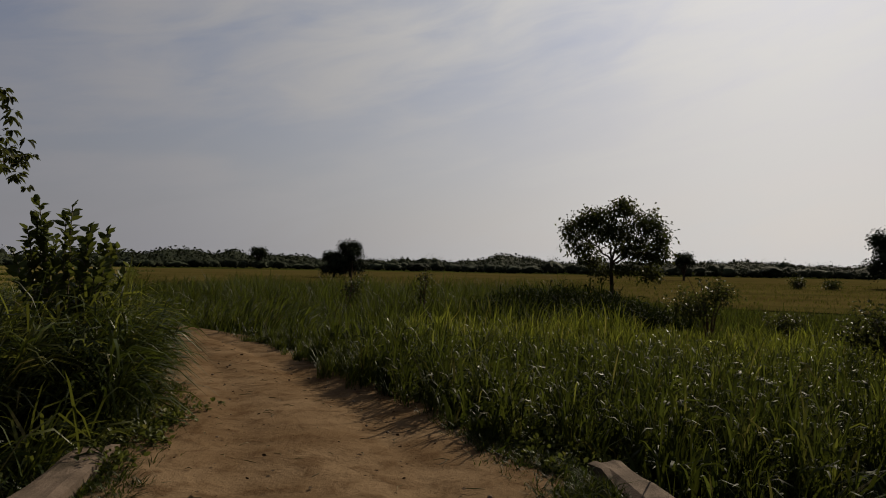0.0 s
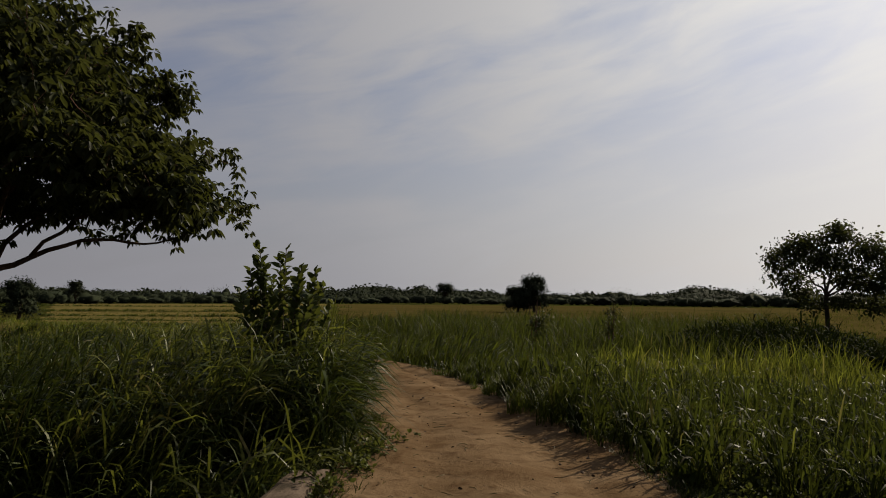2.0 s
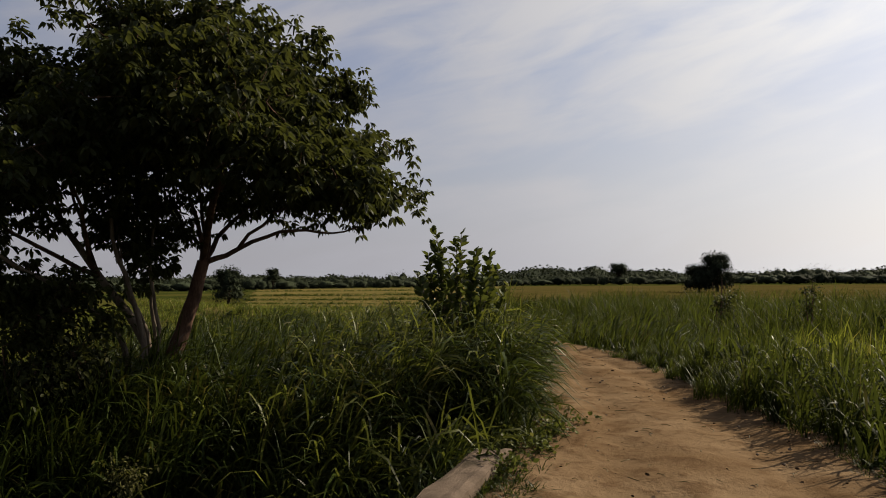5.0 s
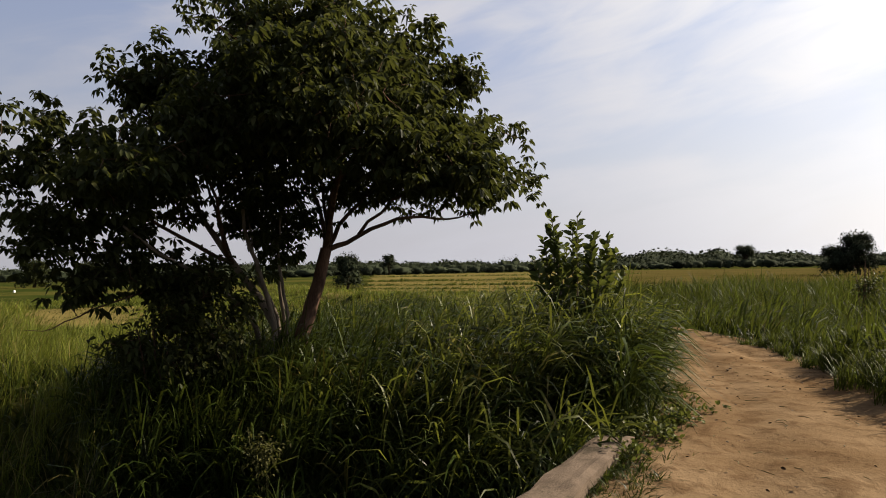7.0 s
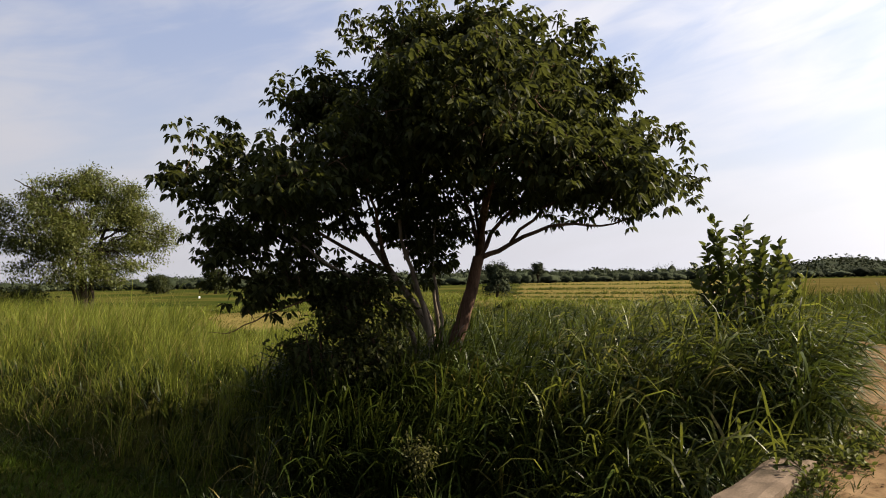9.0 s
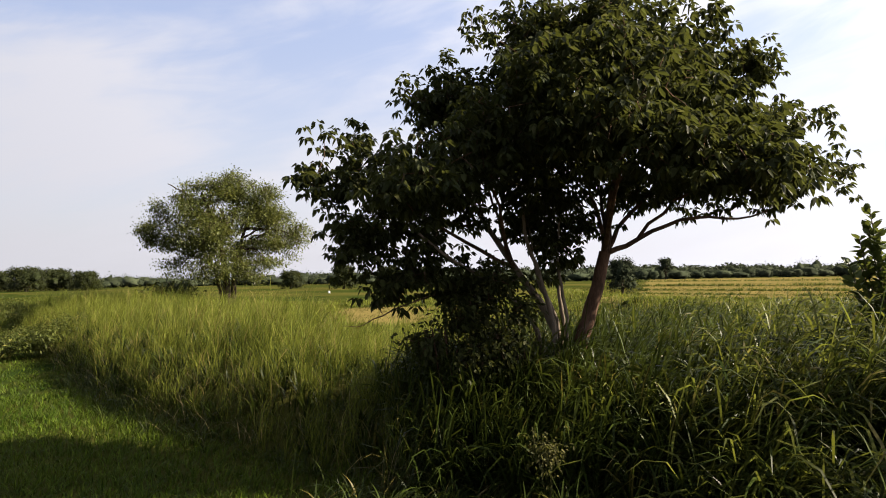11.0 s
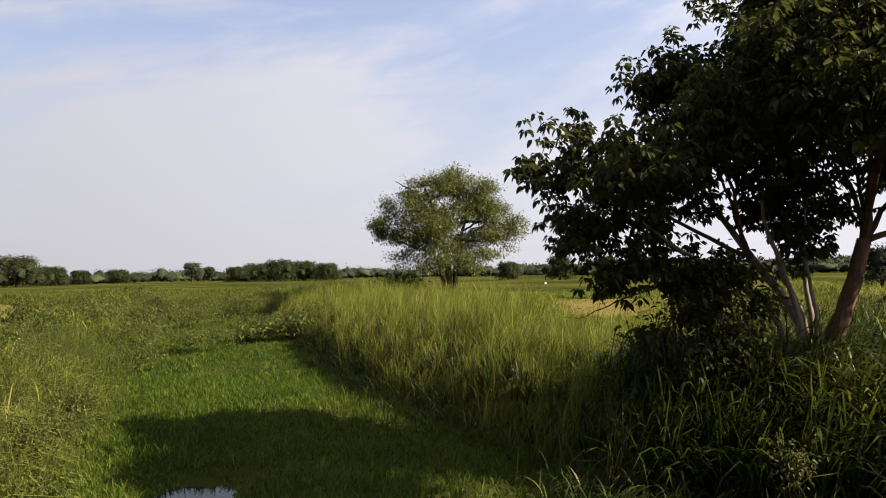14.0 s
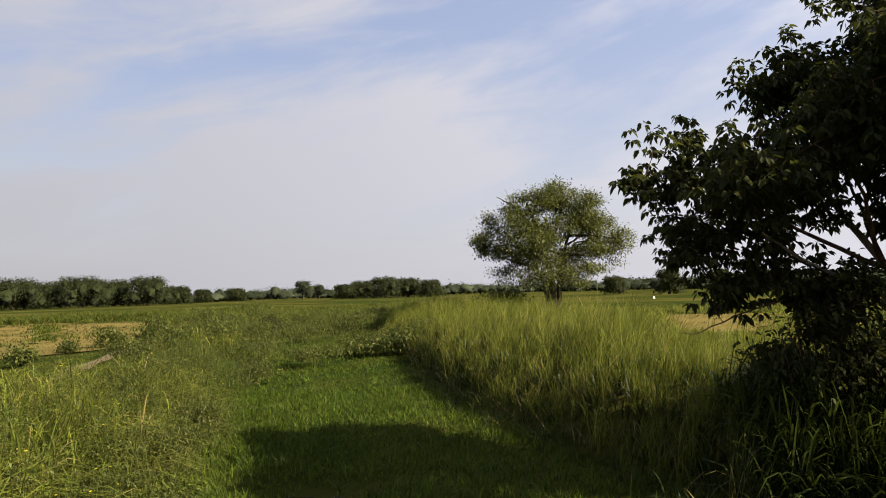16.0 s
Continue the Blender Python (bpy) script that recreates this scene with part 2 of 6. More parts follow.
M_LEAF_OLIVE = foliage("olive_leaves", (0.0290, 0.0390, 0.0105), (0.0850, 0.0930, 0.0270), (0.0900, 0.0920, 0.0330), 0.08, 0.45, 0.32, 0.15)
M_LEAF_BIG = foliage("broad_grey_green_leaves", (0.0230, 0.0380, 0.0100), (0.0580, 0.0740, 0.0220), (0.0900, 0.0980, 0.0280), 0.06, 0.45, 0.26, 0.16)
M_LEAF_WEED = foliage("weed_leaves", (0.0280, 0.0400, 0.0080), (0.0800, 0.0900, 0.0200), (0.1026, 0.0980, 0.0260), 0.07, 0.5, 0.34, 0.10, 0.10)
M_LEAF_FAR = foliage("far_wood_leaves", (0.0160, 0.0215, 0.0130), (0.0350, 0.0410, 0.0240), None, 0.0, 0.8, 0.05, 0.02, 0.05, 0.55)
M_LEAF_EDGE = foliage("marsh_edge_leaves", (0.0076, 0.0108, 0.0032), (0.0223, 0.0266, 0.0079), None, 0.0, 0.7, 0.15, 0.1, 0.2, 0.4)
M_PETAL = foliage("yellow_petals", (0.45, 0.36, 0.02), (0.60, 0.50, 0.04), None, 0.0, 0.5, 0.4, 0.3)
M_WHITE = solid("plain_white", (0.72, 0.71, 0.68), (0.82, 0.81, 0.79), 4.0, 40.0, 0.6, 0.2, 0.003)


# ---------------------------------------------------------------- shape of the land
ROAD_Y = np.array([-60.0, -30, 0, 5, 8, 11, 14, 16, 18, 22, 30, 120])
ROAD_X = np.array([8.6, 4.2, -0.02, -0.72, -1.65, -3.10, -4.75, -6.4, -9.2, -16, -31, -200])
HALF_Y = np.array([-60.0, 0, 6, 8, 11, 15, 22, 120])
HALF_W = np.array([1.4, 1.4, 1.36, 1.22, 1.0, 0.9, 0.8, 0.8])


def smooth(x, a, b):
    t = np.clip((np.asarray(x, float) - a) / (b - a), 0, 1)
    return t * t * (3 - 2 * t)


def road_x(y):
    return (np.interp(y - 0.8, ROAD_Y, ROAD_X) + np.interp(y, ROAD_Y, ROAD_X) * 2 + np.interp(y + 0.8, ROAD_Y, ROAD_X)) / 4


def off_road(x, y):
    """Metres beyond the road's edge, to either side."""
    lean = np.interp(y, [0, 5, 8, 11, 15, 18, 120], [0.99, 0.97, 0.92, 0.88, 0.78, 0.55, 0.47])
    return np.abs(x - road_x(y)) * lean - np.interp(y, HALF_Y, HALF_W)


def right_of_road(x, y):
    return x > road_x(y)


def canal_mid(x):
    return -1.0 + 0.17 * (x + 10)


def canal_right(x):
    """How far the bank stands from the middle of the canal, on the tree's side."""
    return np.interp(x, [-30, -19, -15, -12, -10.5, -8, -5.5, -3, 2, 8], [3.2, 2.9, 2.9, 3.35, 3.9, 4.25, 5.5, 5.4, 4.0, 2.6])


def wavy(x, y, s, seed=0.0):
    """Cheap smooth unevenness, about -1 to 1."""
    return (np.sin(x * s + 1.3 * seed + 1.7 * np.sin(y * s * 0.7 + seed)) + np.sin(y * s * 1.31 + 2.1 * seed + 1.3 * np.sin(x * s * 0.83)) + 0.6 * np.sin((x + y) * s * 2.3 + seed * 3)) / 2.6


def land(x, y):
    x, y = np.asarray(x, float), np.asarray(y, float)
    far = np.hypot(x, y)
    z = -0.55 + 0.06 * wavy(x, y, 0.55) * (1 - smooth(far, 20, 34)) + 0.10 * wavy(x, y, 0.13, 2.0) * smooth(far, 8, 30) * (1 - smooth(far, 30, 50))
    c = y - canal_mid(x)
    edge = canal_right(x)
    right_bank = smooth(c, edge - 0.3, edge + 1.0)
    left_bank = smooth(-c, 2.1, 3.7)
    levee = np.exp(-((c - edge - 2.4) / 2.2) ** 2) * 0.45 * smooth(-x, 4, 9) * (1 - smooth(-x, 45, 60))
    z = z + 0.5 * np.exp(-((x + 37) ** 2 + (y - 7) ** 2) / 90)
    z = z + levee + np.exp(-((c + 6.0) / 2.2) ** 2) * 0.32 * smooth(-x, 1.5, 4) * (1 - smooth(-x, 30, 45))
    fade = 1 - smooth(-x, 22, 36)
    floor = -1.05 + 0.05 * wavy(x, y, 1.1, 4.0) + 0.35 * (1 - fade)
    z = np.where(c > 0, floor + (z - floor) * right_bank, floor + (z - floor) * left_bank)
    pool = np.exp(-(((x + 9.25) / 0.47) ** 2 + ((y + 1.55) / 0.44) ** 2) * 0.8) * (0.75 + 0.6 * wavy(x, y, 5.0, 1.0))
    z = z - 0.55 * pool
    o = off_road(x, y)
    side = 1 - smooth(o, 0.35, np.where((y < 6) & (y > -8), 1.3, 2.3))
    return z * (1 - side) + (-0.035) * side


def mesh_of(name, verts, faces, mat, smooth_shade=False):
    me = bpy.data.meshes.new(name)
    verts = np.asarray(verts, np.float32)
    faces = np.asarray(faces, np.int32)
    n, kk = faces.shape
    me.vertices.add(len(verts))
    me.vertices.foreach_set("co", verts.ravel())
    me.loops.add(n * kk)
    me.loops.foreach_set("vertex_index", faces.ravel())
    me.polygons.add(n)
    me.polygons.foreach_set("loop_start", np.arange(0, n * kk, kk, dtype=np.int32))
    if smooth_shade:
        me.polygons.foreach_set("use_smooth", np.ones(n, bool))
    me.materials.append(mat)
    me.update(calc_edges=True)
    return me


def sheet(name, xs, ys, height, mat, shape=None):
    gx, gy = np.meshgrid(xs, ys)
    if shape:
        gx, gy = shape(gx, gy)
    v = np.stack([gx, gy, height(gx, gy)], -1).reshape(-1, 3)
    r, c = gx.shape
    i = (np.arange(r - 1)[:, None] * c + np.arange(c - 1)[None]).ravel()
    return mesh_of(name, v, np.stack([i, i + 1, i + c + 1, i + c], 1), mat, True)


def stretch_axis(lo, hi, step, end, grow=1.09):
    a = list(np.arange(lo, hi + step / 2, step))
    s = step
    while a[-1] < end:
        s *= grow
        a.append(a[-1] + s)
    s = step
    while a[0] > -end:
        s *= grow
        a.insert(0, a[0] - s)
    return np.array(a)


AX, AY = stretch_axis(-30, 12, 0.35, 2600, 1.14), stretch_axis(-10, 20, 0.35, 2600, 1.14)
tagged(new("ground", sheet("ground", AX, AY, land, M_GROUND)), "uneven grassy marsh and field ground with a canal bed", "ground", kind="structure")


def make_road():
    def shape(u, v):
        half = np.interp(v, HALF_Y, HALF_W) + 0.30 + 0.16 * wavy(u * 0 + np.sign(u) * 3, v, 1.7, 1.0) + 0.07 * wavy(np.sign(u) * 5, v, 6.1)
        return road_x(v) + u * half / np.interp(v, [0, 8, 15, 18, 120], [0.97, 0.92, 0.78, 0.55, 0.47]), v

    def height(x, y):
        o = off_road(x, y)
        across = (x - road_x(y)) / np.interp(y, HALF_Y, HALF_W)
        rut = -0.030 * np.exp(-((np.abs(across) - 0.52) / 0.20) ** 2) + 0.014 * np.exp(-(across / 0.3) ** 2)
        edge = -0.06 * smooth(o, 0.12, 0.5)
        return 0.012 + rut + edge + 0.010 * wavy(x, y, 2.6) + 0.006 * wavy(x, y, 9.0, 3.0)

    ys = np.concatenate([np.arange(-30, 0, 0.5), np.arange(0, 18.5, 0.09)])
    me = sheet("road", np.linspace(-1, 1, 45), ys, height, M_ROAD, shape)
    tagged(new("road", me), "packed sandy brown dirt track with shallow ruts", "dirt road", kind="structure")


make_road()


# ripe and harvested rice plots, laid on the flat land
def plot(pts, mat, label):
    q = np.array(pts, float)

    def shape(u, v):
        w = [(1 - u) * (1 - v), u * (1 - v), u * v, (1 - u) * v]
        x = sum(wi * p[0] for wi, p in zip(w, q))
        y = sum(wi * p[1] for wi, p in zip(w, q))
        edge = np.minimum(np.minimum(u, 1 - u), np.minimum(v, 1 - v))
        return x + 1.2 * wavy(x, y, 0.5, 5.0) * (edge < 0.015), y + 1.2 * wavy(x, y, 0.5, 6.0) * (edge < 0.015)

    me = sheet("rice_field", np.linspace(0, 1, 36), np.linspace(0, 1, 36), lambda x, y: land(x, y) + 0.05, mat, shape)
    return tagged(new("rice_field", me), label, "rice field", "rice fields", "structure")


plot([(-25, 12.0), (-28.5, 9.8), (-46, 15.5), (-44, 23)], M_STUBBLE, "small plot of pale golden cut rice behind the bank")
plot([(-22, 30), (-34, 27), (-41, 40), (-26, 44)], M_STUBBLE, "golden plot of cut rice stubble behind tall grass")
plot([(-27, 52), (-46, 44), (-85, 84), (-50, 101)], M_STUBBLE, "wide plot of yellow-green cut rice stubble")
plot([(-25, 58), (34, 30), (260, 200), (-122, 268)], M_GOLD, "broad tawny field of ripe rice reaching the trees")
plot([(34, 30), (60, 6), (330, 40), (260, 200)], M_GOLD, "broad tawny field of ripe rice reaching the trees")
plot([(-50, 104), (-88, 86), (-190, 190), (-124, 268)], M_STUBBLE, "far pale field of cut rice stubble")
plot([(-30, -11.2), (-25, -16.5), (-66, -41), (-60, -22.5)], M_STUBBLE, "small plot of pale cut rice stubble in the marsh")

def make_path():
    def shape(u, v):
        return -9.0 - 22 * v, -7.0 - 5.1 * v + 0.25 * wavy(v * 22, v * 0, 0.7) + u * (0.34 + 0.08 * wavy(v * 60, u, 1.0))

    me = sheet("dirt_path", np.linspace(-1, 1, 9), np.linspace(0, 1, 80), lambda x, y: land(x, y) + 0.05, M_PATH, shape)
    tagged(new("dirt_path", me), "narrow sandy footpath along the far bank", "footpath", kind="structure")


make_path()
water = sheet("water", np.linspace(-10.6, -7.6, 12), np.linspace(-2.9, -0.1, 12), lambda x, y: 0 * x - 1.16, M_WATER)
tagged(new("water", water), "small pool of dark still water in the canal bed", "water", kind="structure")


# ---------------------------------------------------------------- grass and leaves
RNG = np.random.default_rng(7)
WIND = np.array([0.80, 0.60])


def scatter(n, x0, x1, y0, y1, keep):
    x, y = RNG.uniform(x0, x1, n), RNG.uniform(y0, y1, n)
    k = keep(x, y)
    return x[k], y[k]


def blades(x, y, height, width, bend, mat, name, wind=0.7, segs=4, z=None, droop=0.45, clump=0.0, rise=0.0):
    """Tapering blades that lean with the wind and hang over at the tip."""
    n = len(x)
    if clump:
        ix, iy = np.round(x / clump), np.round(y / clump)
        h1, h2 = np.sin(ix * 127.1 + iy * 311.7) * 43758.5453, np.sin(ix * 269.5 + iy * 183.3) * 24634.6345
        jx, jy = (h1 - np.floor(h1) - 0.5) * clump * 1.7, (h2 - np.floor(h2) - 0.5) * clump * 1.7
        pull = RNG.uniform(0.1, 0.8, n)
        x, y = x + (ix * clump + jx - x) * pull, y + (iy * clump + jy - y) * pull
        height = height * (0.82 + 0.34 * (h1 * 7 - np.floor(h1 * 7)))
    z0 = (land(x, y) if z is None else z) - 0.03
    h = height * RNG.uniform(0.62, 1.18, n)
    if rise:  # leaves that spring from a cane part way up
        lift = np.where(RNG.uniform(0, 1, n) < 0.7, RNG.uniform(0.1, rise, n), 0.0) * h
        z0 = z0 + lift
        h = np.maximum(h - lift * 0.75, 0.3 * h)
    ang = RNG.uniform(0, 2 * math.pi, n)
    d = np.stack([np.cos(ang), np.sin(ang)], 1) * (1 - wind) + WIND * wind
    d /= np.maximum(np.linalg.norm(d, axis=1, keepdims=True), 1e-3)
    b = bend * RNG.uniform(0.45, 1.6, n)
    face = ang + RNG.uniform(-0.5, 0.5, n) + 1.2
    side = np.stack([np.cos(face), np.sin(face)], 1)
    w = width * RNG.uniform(0.6, 1.35, n)
    rows = []
    for i in range(segs + 1):
        s = i / segs
        out = h * b * (0.25 * s + 0.75 * s * s)
        up = h * (s - droop * np.minimum(b, 1.5) * s ** 2.6)
        c = np.stack([x + d[:, 0] * out, y + d[:, 1] * out, z0 + up], 1)
        half = w * 0.5 * (0.55 + 0.9 * s if s < 0.5 else 2.0 * (1 - s)) if s < 1 else None
        if half is None:
            rows.append(c[:, None])
        else:
            off = np.stack([side[:, 0] * half, side[:, 1] * half, half * 0.25], 1)
            rows.append(np.stack([c - off, c + off], 1))
    v = np.concatenate(rows, 1)
    per = v.shape[1]
    base = (np.arange(n) * per)[:, None]
    tri = []
    for i in range(segs - 1):
        a = 2 * i
        tri += [[a, a + 1, a + 3], [a, a + 3, a + 2]]
    a = 2 * (segs - 1)
    tri.append([a, a + 1, a + 2])
    f = (base[:, :, None] + np.array(tri).reshape(1, -1)[:, None, :].reshape(1, 1, -1)).reshape(-1, 3)
    return mesh_of(name, v.reshape(-1, 3), f, mat)


def canes(x, y, top, leaves, length, width, mat, name, lean=0.30, wind=0.6, erect=0.5, clump=0.5):
    """Tussocks of leaning grass canes, each with long strap leaves that rise steeply, then bow over downwind to a hanging point."""
    n = len(x)
    ix, iy = np.round(x / clump), np.round(y / clump)
    h1, h2 = np.sin(ix * 127.1 + iy * 311.7) * 43758.5453, np.sin(ix * 269.5 + iy * 183.3) * 24634.6345
    h1, h2 = h1 - np.floor(h1), h2 - np.floor(h2)
    pull = RNG.uniform(0.0, 0.75, n)
    x = x + ((ix + 0.8 * (h1 - 0.5)) * clump - x) * pull
    y = y + ((iy + 0.8 * (h2 - 0.5)) * clump - y) * pull
    z0 = land(x, y) - 0.04
    h = np.maximum(top - z0, 0.25) * RNG.uniform(0.62, 1.06, n) * (0.86 + 0.22 * h2)
    turn = RNG.uniform(0, 2 * math.pi, n)
    d = np.stack([np.cos(turn), np.sin(turn)], 1) * (1 - wind) + WIND * wind
    lean = lean * RNG.uniform(0.3, 1.6, n)

    def stem(s):
        reach = h * lean * (0.3 * s + 0.7 * s * s)
        return np.stack([x + d[:, 0] * reach, y + d[:, 1] * reach, z0 + h * s * (1 - 0.15 * lean * s)], 1)

    verts, faces, base = [], [], 0
    for i in range(leaves):
        s = 0.06 + 0.78 * (i + RNG.uniform(0, 1, n)) / leaves
        p0 = stem(s)
        a = turn * 2.7 + i * math.pi + RNG.normal(size=n) * 0.7
        bias = wind * RNG.uniform(0.25, 1.1, n)
        out = np.stack([np.cos(a), np.sin(a)], 1) * (1 - bias)[:, None] + WIND * bias[:, None]
        out /= np.maximum(np.linalg.norm(out, axis=1, keepdims=True), 1e-3)
        ln = length * RNG.uniform(0.6, 1.25, n) * np.interp(s, [0.1, 0.5, 0.9], [1.0, 1.1, 0.75])
        bow = np.clip(RNG.normal(size=n) * 0.30 + 0.75 - 0.55 * erect, 0.05, 1.3)
        o3 = np.concatenate([out, np.zeros((n, 1))], 1)
        up = np.array([0, 0, 1.0])
        p1 = p0 + ln[:, None] * (o3 * (0.10 + 0.16 * bow)[:, None] + up * (0.62 - 0.10 * bow)[:, None])
        p2 = p0 + ln[:, None] * (o3 * (0.18 + 0.50 * bow)[:, None] + up * (0.92 - 0.80 * bow)[:, None])
        roll = RNG.normal(size=n) * 0.5
        side = np.stack([-out[:, 1] * np.cos(roll), out[:, 0] * np.cos(roll), np.sin(roll)], 1)
        w = (width * RNG.uniform(0.6, 1.35, n) * 0.5)[:, None]
        rows = []
        for u, f in ((0.0, 0.5), (0.40, 1.0), (0.74, 0.70)):
            c = p0 * (1 - u) ** 2 + p1 * 2 * u * (1 - u) + p2 * u * u
            rows += [c - side * w * f, c + side * w * f]
        rows.append(p2)
        verts.append(np.stack(rows, 1).reshape(-1, 3))
        k = np.array([[0, 1, 3], [0, 3, 2], [2, 3, 5], [2, 5, 4], [4, 5, 6]])
        faces.append(((np.arange(n) * 7)[:, None, None] + k[None]).reshape(-1, 3) + base)
        base += 7 * n
    # the canes themselves
    side = np.stack([-np.sin(turn), np.cos(turn), 0 * turn], 1) * 0.0045
    a, b, c = stem(0.0), stem(0.5), stem(0.97)
    verts.append(np.stack([a - side, a + side, b - side, b + side, c], 1).reshape(-1, 3))
    k = np.array([[0, 1, 3], [0, 3, 2], [2, 3, 4]])
    faces.append(((np.arange(n) * 5)[:, None, None] + k[None]).reshape(-1, 3) + base)
    return mesh_of(name, np.concatenate(verts), np.concatenate(faces), mat)


def stuff(name, me, label, category="grass"):
    return tagged(new(name, me), label, category, kind="stuff")


def leaf_mesh(name, pos, axis, length, width, mat, sag=0.18, normal=None, plain=False):
    """Leaves folded along the midrib, from stalk to tip, with a hanging tip."""
    n = len(pos)
    axis = axis / np.maximum(np.linalg.norm(axis, axis=1, keepdims=True), 1e-6)
    up = RNG.normal(size=(n, 3)) * 0.42 + np.array([0, 0, 1.0]) if normal is None else normal
    side = np.cross(axis, up)
    side /= np.maximum(np.linalg.norm(side, axis=1, keepdims=True), 1e-6)
    nor = np.cross(side, axis)
    L, W = length[:, None], width[:, None] * 0.5
    down = np.array([0, 0, -1.0])
    p0 = pos
    l1 = pos + axis * L * 0.34 - side * W * 0.95 + nor * W * 0.35
    r1 = pos + axis * L * 0.34 + side * W * 0.95 + nor * W * 0.35
    l2 = pos + axis * L * 0.72 - side * W * 0.72 + nor * W * 0.22 + down * L * sag * 0.5
    r2 = pos + axis * L * 0.72 + side * W * 0.72 + nor * W * 0.22 + down * L * sag * 0.5
    tip = pos + axis * L + down * L * sag
    if plain:  # one bent quad, for leaves seen from far off
        v = np.stack([p0, (l1 + l2) / 2, tip, (r1 + r2) / 2], 1)
        return mesh_of(name, v.reshape(-1, 3), np.arange(4 * n).reshape(-1, 4), mat)
    v = np.stack([p0, l1, l2, tip, r2, r1], 1)
    base = (np.arange(n) * 6)[:, None, None]
    f = (base + np.array([[0, 1, 2, 3], [0, 3, 4, 5]])[None]).reshape(-1, 4)
    return mesh_of(name, v.reshape(-1, 3), f, mat)


def tubes(name, lines, mat, sides=7):
    """Round tapering stems along polylines: each line is a list of (x, y, z, radius)."""
    vs, fs, base = [], [], 0
    for line in lines:
        p = np.array(line, float)
        pts, rad = p[:, :3], p[:, 3]
        t = np.gradient(pts, axis=0)
        t /= np.maximum(np.linalg.norm(t, axis=1, keepdims=True), 1e-6)
        ref = np.array([0.31, 0.95, 0.05])
        a = np.cross(t, ref)
        a /= np.maximum(np.linalg.norm(a, axis=1, keepdims=True), 1e-6)
        b = np.cross(t, a)
        th = np.linspace(0, 2 * math.pi, sides, endpoint=False)
        ring = pts[:, None] + rad[:, None, None] * (np.cos(th)[None, :, None] * a[:, None] + np.sin(th)[None, :, None] * b[:, None])
        m = len(pts)
        vs.append(ring.reshape(-1, 3))
        i = np.arange(m - 1)[:, None] * sides
        j = np.arange(sides)[None]
        q = np.stack([i + j, i + (j + 1) % sides, i + sides + (j + 1) % sides, i + sides + j], -1).reshape(-1, 4)
        fs.append(q + base)
        base += m * sides
    return mesh_of(name, np.concatenate(vs), np.concatenate(fs), mat, True)


def curve_line(pts, r0, r1, n=10, wob=0.0):
    """A bent tapering limb through the given points."""
    p = np.array(pts, float)
    s = np.linspace(0, 1, len(p))
    u = np.linspace(0, 1, n)
    out = np.stack([np.interp(u, s, p[:, i]) for i in range(3)], 1)
    if n > 4:
        out[1:-1] = (out[:-2] + 2 * out[1:-1] + out[2:]) / 4
    out[1:-1] += RNG.normal(size=(n - 2, 3)) * wob
    r = r0 + (r1 - r0) * u ** 0.8
    return np.concatenate([out, r[:, None]], 1)


def part(name, me, parent, label=""):
    ob = new(name, me)
    ob.parent = parent
    if label:
        tagged(ob, label)
    return ob


